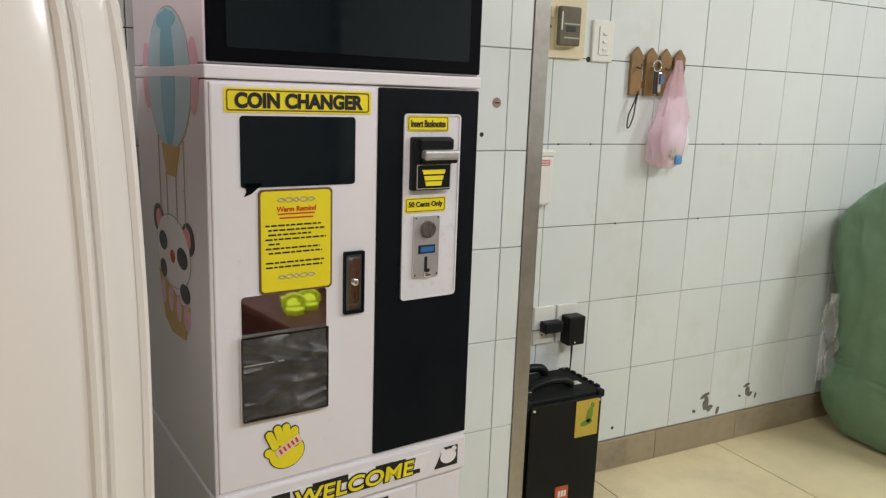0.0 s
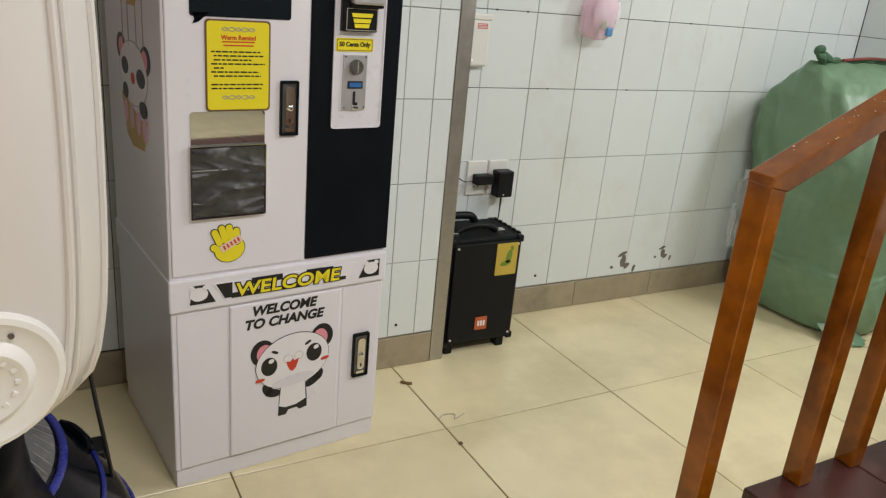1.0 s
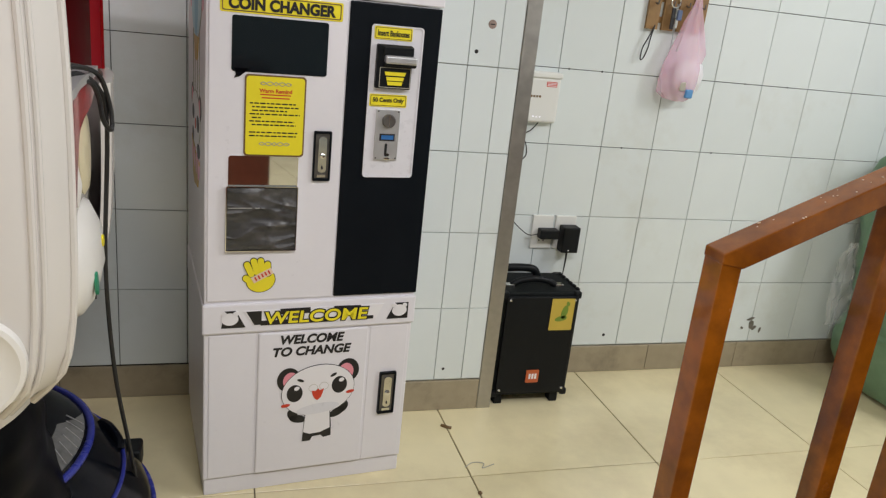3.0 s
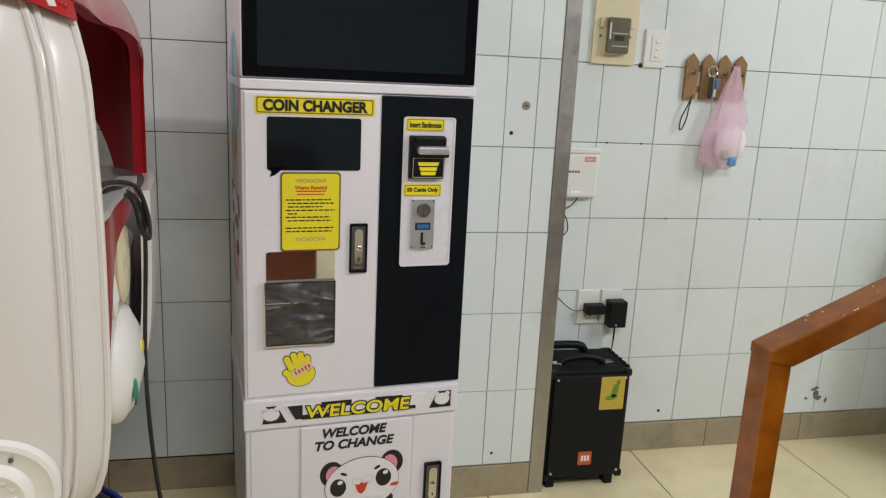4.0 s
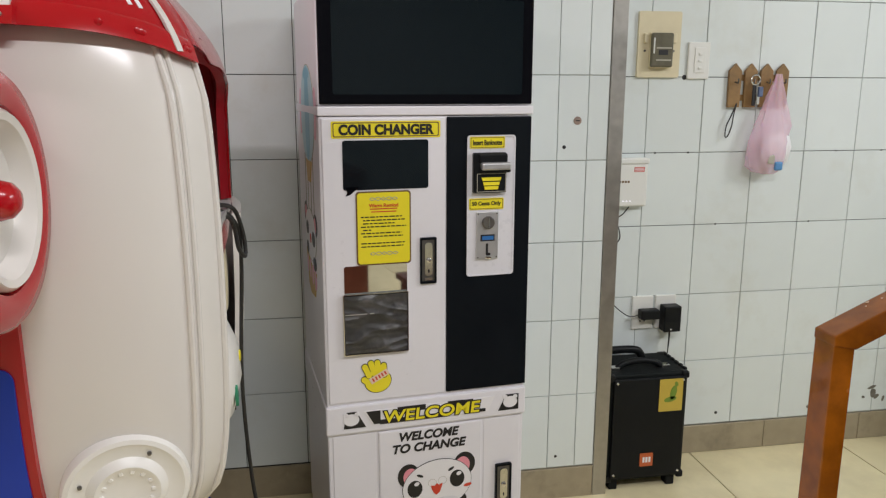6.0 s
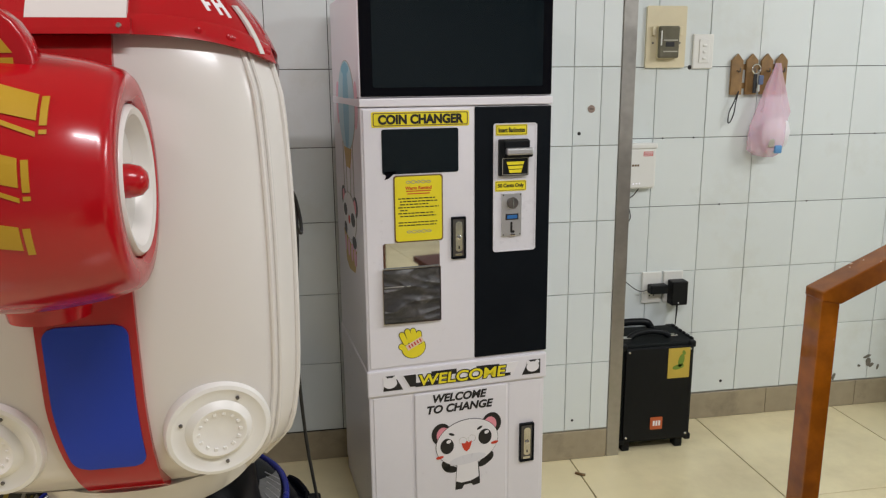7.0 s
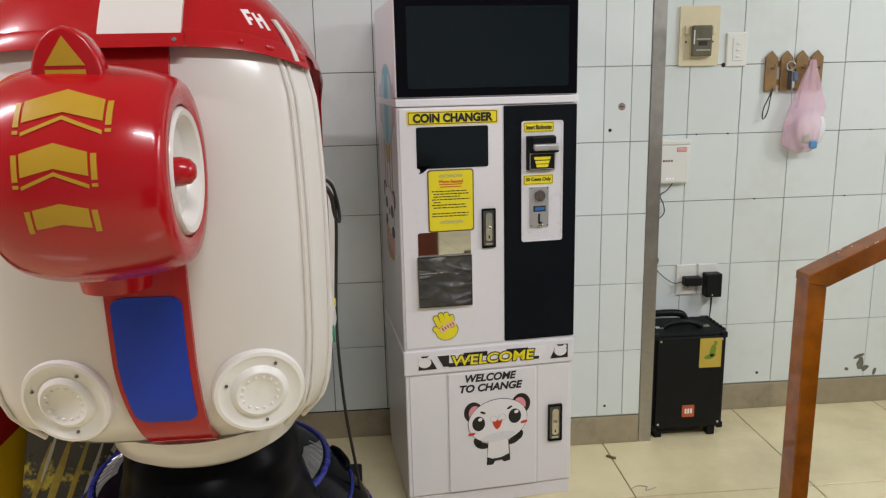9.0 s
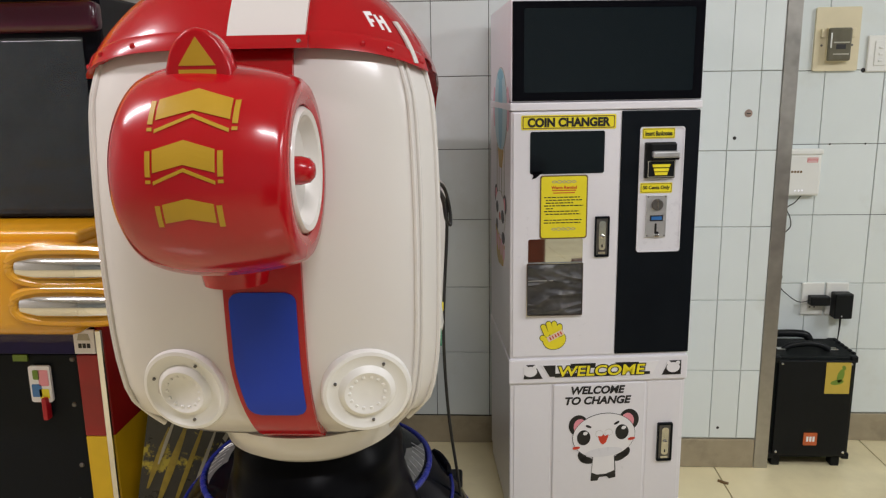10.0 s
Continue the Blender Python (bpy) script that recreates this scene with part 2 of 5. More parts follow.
def words(name, text, size, mat, parent, x, y, z, width=None, height=None, shear=0.0, thick=0.0006, bold=0.0, turn=0.0, label=""):
    """Lettering that faces -y, its middle at x, z."""
    cu = bpy.data.curves.new(name, "FONT")
    cu.body, cu.size, cu.align_x, cu.align_y = text, size, "CENTER", "CENTER"
    cu.extrude, cu.shear = thick, shear
    tmp = bpy.data.objects.new(name, cu)
    scene.collection.objects.link(tmp)
    bpy.context.view_layer.update()
    plain = bpy.data.meshes.new_from_object(tmp.evaluated_get(bpy.context.evaluated_depsgraph_get()))
    xs = [v.co.x for v in plain.vertices]
    ys = [v.co.y for v in plain.vertices]
    bpy.data.meshes.remove(plain)
    cu.offset = bold
    bpy.context.view_layer.update()
    me = bpy.data.meshes.new_from_object(tmp.evaluated_get(bpy.context.evaluated_depsgraph_get()))
    bpy.data.objects.remove(tmp)
    sx = width / (max(xs) - min(xs)) if width else 1
    sy = height / (max(ys) - min(ys)) if height else 1
    cx, cy = (max(xs) + min(xs)) / 2, (max(ys) + min(ys)) / 2
    c, s = math.cos(radians(turn)), math.sin(radians(turn))
    for v in me.vertices:
        px, pz = (v.co.x - cx) * sx, (v.co.y - cy) * sy
        v.co = Vector((x + px * c - pz * s, y - v.co.z, z + px * s + pz * c))
    me.materials.clear()
    me.materials.append(mat)
    ob = new(name, me)
    ob.parent = parent
    return tagged(ob, label=label)


# ---- the room ----
Y_RIGHT, Y_PIER, Y_LEFT = 1.895, 1.67, 1.84
X_END, X_WEST, Y_SOUTH, CEIL = 3.38, -3.2, -3.2, 2.9
PIER_L, PIER_R = 0.95, 1.283
SKIRT_H = 0.108


def setting(name, bm, mat, label, category="wall"):
    ob = part(name, bm, mat)
    return tagged(ob, label, category, kind="structure")


wall_right = setting("wall_north", box(PIER_R, X_END + 0.15, Y_RIGHT + 0.006, Y_RIGHT + 0.2, 0, CEIL), GROUT_LIGHT, "wall covered with glazed white tiles and dark joints")
part("dark_joint_bed", box(PIER_R + 0.001, X_END, Y_RIGHT + 0.0052, Y_RIGHT + 0.0062, 0.857, CEIL), GROUT, wall_right, "dark joints of the upper tiles")
wall_pier = setting("wall_pier", box(PIER_L, PIER_R - 0.002, Y_PIER + 0.006, Y_LEFT + 0.2, 0, CEIL), GROUT_LIGHT, "shallow wall pier covered with glazed white tiles")
wall_left = setting("wall_northwest", box(X_WEST, PIER_L - 0.002, Y_LEFT + 0.006, Y_LEFT + 0.2, 0, CEIL), GROUT, "wall behind the machines covered with white tiles")
wall_east = setting("wall_east", box(X_END + 0.006, X_END + 0.15, Y_SOUTH, Y_RIGHT + 0.004, 0, CEIL), GROUT, "end wall covered with glazed white tiles")
wall_west = setting("wall_west", box(X_WEST - 0.15, X_WEST, Y_SOUTH, Y_LEFT + 0.2, 0, CEIL), PAINT_WALL, "plain white painted side wall")
# Rear wall closes the room unseen; its dark colour cuts reflections and bounce.
wall_south = setting("wall_south", box(X_WEST - 0.15, X_END + 0.15, Y_SOUTH - 0.15, Y_SOUTH - 0.002, 0, CEIL), DIM_REAR, "plain unseen rear wall, coloured dark to dim reflections")
floor = setting("floor", box(X_WEST - 0.15, X_END + 0.15, Y_SOUTH - 0.15, 2.1, -0.1, -0.004), FLOOR_JOINT, "floor of large cream tiles with dirty joints", "floor")
ceiling = setting("ceiling", box(X_WEST - 0.15, X_END + 0.15, Y_SOUTH - 0.15, 2.1, CEIL + 0.002, CEIL + 0.1), PAINT_WALL, "plain white painted ceiling", "ceiling")

# ---- the coin changer ----
TURN_M = 6.29
changer = thing("coin_changer", "white and black floor-standing coin changing machine with yellow stickers", "vending machine", pose(0.374, 1.297, 0, 0, 0, TURN_M))
W_M, D_M = 0.532, 0.472
part("body", box(0, W_M, 0, D_M, 0.048, 1.257, bevel=0.004), CABINET, changer)
part("plinth", box(0.003, W_M - 0.003, 0.004, D_M, 0, 0.046, bevel=0.002), CABINET, changer)
part("head", box(0, W_M + 0.004, 0.0, D_M, 1.281, 1.556, bevel=0.004), CABINET, changer)
part("ledge", box(-0.002, W_M + 0.006, -0.006, D_M, 1.258, 1.280, bevel=0.003), CABINET, changer)
screen = part("screen", box(0.004, W_M + 0.001, -0.006, 0.01, 1.284, 1.548, bevel=0.003), SCREEN_RIM, changer, "black glass screen")
part("glass", plate(rounded_outline(0.47, 0.222, 0.006), -0.0075, -0.004, 0.27, 1.418), SCREEN, screen)
part("black_panel", box(0.312, W_M + 0.002, -0.006, 0.01, 0.543, 1.254, bevel=0.003), BLACK_PANEL, changer, "satin black panel")
part("belt", box(-0.004, W_M + 0.003, -0.008, D_M, 0.458, 0.534, bevel=0.004), CABINET, changer)


# door, belt and lower front
part("upper_door", box(0.006, 0.309, -0.004, 0.01, 0.541, 1.253, bevel=0.003), CABINET, changer)
part("lower_door", box(0.130, 0.412, -0.006, 0.01, 0.052, 0.452, bevel=0.004), CABINET, changer)
part("side_strip", box(0.012, 0.124, -0.002, 0.01, 0.052, 0.452, bevel=0.002), CABINET, changer)
part("hinge_strip", box(0.418, W_M - 0.01, -0.002, 0.01, 0.052, 0.452, bevel=0.002), CABINET, changer)

# name plate
sign = part("name_sticker", plate(rounded_outline(0.266, 0.040, 0.004), -0.0052, -0.003, 0.162, 1.2255), YELLOW, changer, "yellow sticker with black lettering")
part("border", ring_plate(rounded_outline(0.258, 0.034, 0.004), rounded_outline(0.2535, 0.0295, 0.0035), -0.0058, -0.004, 0.162, 1.2255), BROWN_INK, sign)
words("lettering", "COIN CHANGER", 0.03, BLACK_INK, sign, 0.162, -0.0058, 1.2255, width=0.228, height=0.0225, bold=0.0014)

# dark window shaped like a speech bubble
win = part("window", plate(rounded_outline(0.210, 0.118, 0.006), -0.0056, -0.002, 0.1595, 1.1415), SCREEN, changer, "dark glossy window")
part("tail", plate([(0.0, 0.012), (0.034, 0.012), (0.012, -0.006), (0.0, -0.010), (0.004, -0.002)], -0.0056, -0.003, 0.060, 1.078), SCREEN_RIM, win)

# notice
note = part("notice_sticker", plate(rounded_outline(0.136, 0.182, 0.008), -0.0064, -0.004, 0.1515, 0.9875), BROWN_INK, changer, "yellow notice with a brown border")
part("paper", plate(rounded_outline(0.129, 0.175, 0.007), -0.0070, -0.005, 0.1515, 0.9875), YELLOW, note)
words("heading", "Warm Remind", 0.012, RED_INK, note, 0.1515, -0.0072, 1.044, width=0.072, height=0.0085, bold=0.0003)
for zz, w in ((1.0355, 0.068), (1.0285, 0.062)):
    part("red_line", box(0.1515 - w / 2, 0.1515 + w / 2, -0.0075, -0.006, zz - 0.0013, zz + 0.0013), RED_INK, note)
for zz, x0, x1 in ((1.016, 0.095, 0.197), (1.008, 0.1, 0.205), (1.000, 0.1, 0.178), (0.992, 0.095, 0.207), (0.984, 0.1, 0.120), (0.976, 0.095, 0.195), (0.968, 0.1, 0.199), (0.951, 0.095, 0.203), (0.943, 0.095, 0.2)):
    x, k = x0, 0
    while x < x1:
        w = min(0.006 + 0.009 * ((k * 37 + int(zz * 1000)) % 7) / 7, x1 - x)
        part("text_bar", box(x, x + w, -0.0075, -0.006, zz - 0.0014, zz + 0.0014), BLACK_INK, note)
        x += w + 0.0025
        k += 1
for zz in (1.060, 0.925):
    for sgn in (-1, 1):
        part("flourish", tube([(0.1515, -0.0074, zz + sgn * 0.004), (0.165, -0.0074, zz - sgn * 0.004), (0.178, -0.0074, zz + sgn * 0.003), (0.186, -0.0074, zz)], 0.0009, 6), GREY_INK, note)
        part("flourish", tube([(0.1515, -0.0074, zz + sgn * 0.004), (0.138, -0.0074, zz - sgn * 0.004), (0.125, -0.0074, zz + sgn * 0.003), (0.117, -0.0074, zz)], 0.0009, 6), GREY_INK, note)

# mirror and clear coin tray
mir = part("mirror_plate", plate(rounded_outline(0.158, 0.075, 0.006), -0.0058, -0.003, 0.1300, 0.8585), MIRROR, changer, "polished steel mirror plate")
tray = part("coin_tray", box(0.047, 0.209, -0.0056, 0.01, 0.671, 0.825, bevel=0.002), WRAP, changer, "coin tray with a crumpled smoky plastic bag behind a clear cover")
part("cover", ring_plate(rounded_outline(0.164, 0.157, 0.003), rounded_outline(0.1605, 0.1535, 0.003), -0.014, -0.004, 0.128, 0.748), CHROME, tray)
part("rail", box(0.050, 0.122, -0.0185, -0.0172, 0.7755, 0.7775), SILVER, tray)
bm = bmesh.new()
nx, nz = 64, 60
grid = []
for i in range(nx + 1):
    col = []
    for k in range(nz + 1):
        x, z = 0.050 + 0.156 * i / nx, 0.674 + 0.148 * k / nz
        p = Vector((x * 15 + 2.0, 3.1, z * 26))
        fold = Vector((p.x * 0.5 + p.z * 0.9 + 0.8 * noise.noise(p * 0.5), 1.0, p.z * 0.45 - p.x * 0.4))
        d = 0.008 * (1 - abs(noise.noise(fold))) ** 3 + 0.005 * (1 - abs(noise.noise(p * 1.1))) ** 4 + 0.002 * noise.noise(p * 3)
        col.append(bm.verts.new((x, -0.0072 - d, z)))
    grid.append(col)
for i in range(nx):
    for k in range(nz):
        bm.faces.new((grid[i][k], grid[i + 1][k], grid[i + 1][k + 1], grid[i][k + 1]))
part("plastic_bag", bm, WRAP, tray, "crumpled smoky plastic bag", smooth=True)
CLEAR = glass_material("clear_cover", (0.02, 0.02, 0.02), 0.04, 0.93)
part("pane", box(0.049, 0.207, -0.0175, -0.0165, 0.673, 0.823), CLEAR, tray)

# yellow sticker of rounded strips
hs = part("yellow_decal", plate(ellipse_outline(0.071, 0.062, 28, 12), -0.0052, -0.003, 0.131, 0.593), BLACK_INK, changer, "yellow sticker of rounded strips with a dark outline")
for x, z, t, h in ((0.103, 0.622, 24, 0.044), (0.1175, 0.6285, 17, 0.047), (0.132, 0.629, 10, 0.046), (0.1465, 0.622, 3, 0.042)):
    for w, hh, y, mt in ((0.0178, h, -0.0062, BLACK_INK), (0.0146, h - 0.0035, -0.0067, YELLOW)):
        c, s_ = math.cos(radians(t)), math.sin(radians(t))
        o = [(a * c - b * s_, a * s_ + b * c) for a, b in rounded_outline(w, hh, w / 2.05)]
        part("strip", plate(o, y, -0.003, x, z), mt, hs)
part("oval", plate(ellipse_outline(0.0675, 0.0585, 28, 12), -0.0060, -0.004, 0.131, 0.593), YELLOW, hs)
for w, h, y, mt in ((0.0190, 0.040, -0.0050, BLACK_INK), (0.0155, 0.0365, -0.0062, YELLOW)):
    o = [(a * 0.56 - b * 0.83, a * 0.83 + b * 0.56) for a, b in rounded_outline(w, h, w / 2.05)]
    part("strip", plate(o, y, -0.003, 0.105, 0.5935), mt, hs)
part("white_mark", box(-0.026, 0.026, -0.0074, -0.005, -0.008, 0.008, m=pose(0.134, 0, 0.606, 0, -28, 0)), material("pale_pink_print", (0.80, 0.62, 0.50), 0.45), hs)
for a in range(5):
    part("red_mark", box(-0.002, 0.002, -0.0080, -0.005, -0.005, 0.005, m=pose(0.1185 + 0.0078 * a, 0, 0.598 + 0.0041 * a, 0, -28, 0)), RED_INK, hs)


def lock(cx, cz, w, h):
    lk = part("lock", ring_plate(rounded_outline(w, h, 0.003), rounded_outline(w * 0.80, h * 0.90, 0.002), -0.010, -0.001, cx, cz), BLACK_PANEL, changer, "steel lever lock in a dark frame")
    part("backplate", plate(rounded_outline(w * 0.82, h * 0.92, 0.002), -0.005, -0.001, cx, cz), DARK_METAL, lk)
    part("lever", plate(rounded_outline(w * 0.46, h * 0.72, w * 0.2), -0.0115, -0.004, cx, cz + 0.004), CHROME, lk)
    part("cylinder", lathe([(w * 0.15, 0), (w * 0.15, 0.004), (w * 0.10, 0.0055)], 20, pose(cx, -0.011, cz + 0.002, 90, 0, 0)), CHROME, lk, smooth=True)
    part("keyhole", plate(ellipse_outline(0.004, 0.010, 12), -0.0122, -0.010, cx, cz - h * 0.22), BLACK_INK, lk)
    part("tab", box(cx - w * 0.24, cx + w * 0.24, -0.009, -0.004, cz - h * 0.43, cz - h * 0.37), CHROME, lk)


lock(0.2635, 0.8995, 0.042, 0.118)
lock(0.4755, 0.255, 0.046, 0.124)

# banknote and coin slots
rec = part("slot_panel", ring_plate(rounded_outline(0.127, 0.357, 0.008), rounded_outline(0.121, 0.351, 0.007), -0.0095, -0.002, 0.427, 1.030), SILVER_PANEL, changer, "pearl white slot panel")
part("panel_face", plate(rounded_outline(0.125, 0.355, 0.008), -0.0075, -0.002, 0.427, 1.030), SILVER_PANEL, rec)
for cx, cz, w, txt in ((0.416, 1.1905, 0.092, "Insert Banknotes"), (0.415, 1.037, 0.092, "50 Cents Only")):
    st = part("label_sticker", plate(rounded_outline(w, 0.029, 0.003), -0.0088, -0.006, cx, cz), YELLOW, rec, "small yellow sticker with black lettering")
    part("border", ring_plate(rounded_outline(w - 0.004, 0.025, 0.003), rounded_outline(w - 0.0065, 0.0225, 0.0028), -0.0093, -0.008, cx, cz), BROWN_INK, st)
    words("lettering", txt, 0.015, BLACK_INK, st, cx, -0.0094, cz, width=w - 0.016, height=0.0125, bold=0.0003)
bill = part("bill_acceptor", box(0.377, 0.463, -0.022, -0.006, 1.066, 1.166, bevel=0.003), SPEAKER_SMOOTH, rec, "black banknote acceptor")
part("mouth", box(0.393, 0.470, -0.040, -0.020, 1.124, 1.143, bevel=0.005, seg=3), SILVER, bill)
part("hood", box(0.389, 0.464, -0.028, -0.020, 1.142, 1.164, bevel=0.004), SPEAKER_SMOOTH, bill)
part("jaw", box(0.391, 0.471, -0.033, -0.020, 1.117, 1.1275, bevel=0.004), SPEAKER_SMOOTH, bill)
ins = part("arrow_sticker", ring_plate(rounded_outline(0.076, 0.046, 0.002), rounded_outline(0.0735, 0.0435, 0.002), -0.0236, -0.021, 0.4225, 1.092), GREY_INK, bill)
for z, w0, w1 in ((1.101, 0.052, 0.047), (1.0895, 0.044, 0.040), (1.079, 0.038, 0.034)):
    part("arrow_bar", plate([(-w1 / 2, -0.0042), (w1 / 2, -0.0042), (w0 / 2, 0.0042), (-w0 / 2, 0.0042)], -0.0236, -0.021, 0.4225, z), YELLOW, ins)
coin = part("coin_acceptor", box(0.388, 0.447, -0.0125, -0.006, 0.895, 1.017, bevel=0.0015), SILVER, rec, "steel coin acceptor")
part("knob", lathe([(0.0165, 0), (0.0165, 0.006), (0.014, 0.009)], 28, pose(0.4185, -0.012, 0.990, 90, 0, 0)), DARK_METAL, coin, smooth=True)
part("knob_slot", box(0.4170, 0.4200, -0.0225, -0.018, 0.977, 1.003), CHROME, coin)
dsp = part("display", box(0.399, 0.437, -0.0140, -0.010, 0.942, 0.959, bevel=0.001), BLACK_INK, coin)
part("lit_window", box(0.403, 0.433, -0.0148, -0.012, 0.9455, 0.9555), LCD, dsp)
part("coin_slot", plate(rounded_outline(0.006, 0.030, 0.0028), -0.0133, -0.011, 0.4165, 0.921), BLACK_INK, coin)
part("slot_foot", plate(rounded_outline(0.012, 0.007, 0.003), -0.0135, -0.011, 0.4200, 0.908), BLACK_INK, coin)
part("return_button", box(0.4115, 0.4275, -0.018, -0.012, 0.896, 0.9035, bevel=0.002), CHROME, coin)
for x in (0.3925, 0.4425):
    for z in (0.900, 1.012):
        part("screw", lathe([(0.0022, 0), (0.0016, 0.0012)], 10, pose(x, -0.0124, z, 90, 0, 0)), DARK_METAL, coin)

# belt stickers
bs = part("belt_sticker", plate([(-0.178, 0.019), (0.176, 0.021), (0.158, -0.019), (-0.150, -0.021)], -0.0094, -0.007, 0.270, 0.497), WHITE_INK, changer, "black and white checked sticker with yellow lettering")
for x0, x1, z0, z1 in ((-0.172, -0.135, -0.018, 0.018), (-0.090, -0.015, 0.006, 0.0205), (0.045, 0.115, 0.006, 0.0205), (-0.137, -0.07, -0.0205, -0.008), (-0.015, 0.045, -0.0205, -0.008), (0.095, 0.15, -0.019, -0.010)):
    part("check", plate([(x0 + (0.02 if z0 < -0.01 and x0 < -0.15 else 0), z0), (x1, z0), (x1, z1), (x0, z1)], -0.0099, -0.008, 0.270, 0.497), BLACK_INK, bs)
words("outline", "WELCOME", 0.05, BLACK_INK, bs, 0.274, -0.0104, 0.4955, width=0.258, height=0.0305, shear=0.1, bold=0.0040)
words("lettering", "WELCOME", 0.05, YELLOW, bs, 0.274, -0.0116, 0.4955, width=0.258, height=0.0305, shear=0.1, bold=0.0010)
for cx, lean in ((0.062, -1), (0.492, 1)):
    cs = part("corner_sticker", plate([(-0.022 * (1 if lean < 0 else 1.6), -0.022), (0.022 * (1.6 if lean < 0 else 1), -0.022), (0.022, 0.022) if lean > 0 else (0.012, 0.022), (-0.014, 0.022)], -0.0094, -0.007, cx, 0.496), BLACK_INK, changer, "black corner sticker with white ovals")
    part("white_oval", plate(ellipse_outline(0.040, 0.032), -0.0099, -0.008, cx - 0.002, 0.497), WHITE_INK, cs)
    for dx in (-0.015, 0.013):
        part("white_dot", plate(ellipse_outline(0.013, 0.012, 16), -0.0099, -0.008, cx + dx - 0.001, 0.511), WHITE_INK, cs)
words("lettering_top", "WELCOME", 0.03, BLACK_INK, changer, 0.266, -0.0066, 0.4315, width=0.160, height=0.0230, shear=0.22, bold=0.0011)
words("lettering_bottom", "TO CHANGE", 0.03, BLACK_INK, changer, 0.267, -0.0066, 0.3985, width=0.198, height=0.0230, shear=0.22, bold=0.0011)

# big sticker on the lower door: plain ovals
big = part("oval_sticker", plate(ellipse_outline(0.193, 0.146, 44, 8), -0.0076, -0.005, 0.287, 0.283), BLACK_INK, changer, "sticker of plain white, pink and black ovals")
part("white_oval", plate(ellipse_outline(0.1905, 0.1435, 44, 8), -0.0082, -0.006, 0.287, 0.283), WHITE_INK, big)
part("shade_oval", plate(ellipse_outline(0.115, 0.030, 28, 6), -0.0084, -0.006, 0.288, 0.2295), SILVER_PANEL, big)
for cx, cz in ((0.209, 0.318), (0.363, 0.333)):
    part("dark_ring", plate(ellipse_outline(0.060, 0.068, 28), -0.0070, -0.005, cx, cz), BLACK_INK, big)
    part("pink_oval", plate(ellipse_outline(0.040, 0.049, 24), -0.0074, -0.005, cx + (0.005 if cx < 0.27 else -0.005), cz - 0.003), PINK_INK, big)
for cx, cz in ((0.225, 0.279), (0.342, 0.294)):
    part("dark_oval", plate(ellipse_outline(0.041, 0.049, 28), -0.0088, -0.006, cx, cz), BLACK_INK, big)
    part("white_dot", plate(ellipse_outline(0.0145, 0.011, 16, 20), -0.0092, -0.006, cx + 0.005, cz + 0.014), WHITE_INK, big)
for cx, cz, t in ((0.239, 0.315, -22), (0.325, 0.324, 30)):
    part("dark_dash", plate(ellipse_outline(0.019, 0.0075, 14, t), -0.0088, -0.006, cx, cz), BLACK_INK, big)
for cx, cz in ((0.203, 0.246), (0.372, 0.271)):
    part("pink_dash", plate(ellipse_outline(0.023, 0.009, 16, 10), -0.0088, -0.006, cx, cz), RED_INK, big)
for cx, cz in ((0.273, 0.290), (0.301, 0.294)):
    part("thin_ring", ring_plate(ellipse_outline(0.024, 0.022, 20), ellipse_outline(0.0225, 0.0205, 20), -0.0086, -0.006, cx, cz), GREY_INK, big)
part("red_oval", plate([(0.0, -0.020), (0.009, -0.012), (0.015, 0.006), (0.016, 0.013), (0.006, 0.008), (0.001, 0.014), (-0.006, 0.007), (-0.016, 0.009), (-0.013, -0.004), (-0.007, -0.015)], -0.0088, -0.006, 0.285, 0.274), RED_INK, big)
part("lower_outline", plate([(-0.037, -0.052), (-0.016, -0.052), (-0.010, -0.040), (0.012, -0.038), (0.020, -0.046), (0.040, -0.042), (0.039, -0.010), (0.034, 0.042), (0.0, 0.052), (-0.032, 0.040)], -0.0072, -0.005, 0.287, 0.186), BLACK_INK, big)
part("lower_white", plate([(-0.035, -0.024), (-0.018, -0.031), (0.010, -0.029), (0.036, -0.018), (0.032, 0.042), (0.0, 0.050), (-0.030, 0.038)], -0.0078, -0.005, 0.287, 0.186), WHITE_INK, big)
for cx, cz, w, h, t in ((0.222, 0.216, 0.025, 0.036, 25), (0.236, 0.203, 0.044, 0.022, -12), (0.356, 0.227, 0.025, 0.036, -25), (0.340, 0.212, 0.046, 0.022, 28)):
    part("dark_patch", plate(ellipse_outline(w, h, 20, t), -0.0070, -0.005, cx, cz), BLACK_INK, big)

# stickers on the side
BLUE_INK = material("sky_blue_ink", (0.16, 0.47, 0.62), 0.4)
PALE_BLUE = material("pale_blue_ink", (0.42, 0.66, 0.74), 0.4, grain=0.03, scale=30)
GOLD_INK = material("gold_ink", (0.55, 0.36, 0.08), 0.45)
PALE_PINK = material("pale_pink_ink", (0.78, 0.45, 0.55), 0.45)
side = part("side_sticker", plate(ellipse_outline(0.292, 0.252, 40), 0, 0.0012), GREY_INK, changer, "pale blue balloon sticker with pink edges")
side.matrix_local = pose(-0.0012, 0.212, 1.256, 0, 0, -90)
part("balloon", plate(ellipse_outline(0.286, 0.247, 40), -0.0003, 0.001), PALE_BLUE, side)
part("stripe", plate(ellipse_outline(0.098, 0.244, 32), -0.0006, 0.001), BLUE_INK, side)
part("cap", plate(ellipse_outline(0.13, 0.032, 24), -0.0007, 0.001, 0, 0.102), BLUE_INK, side)
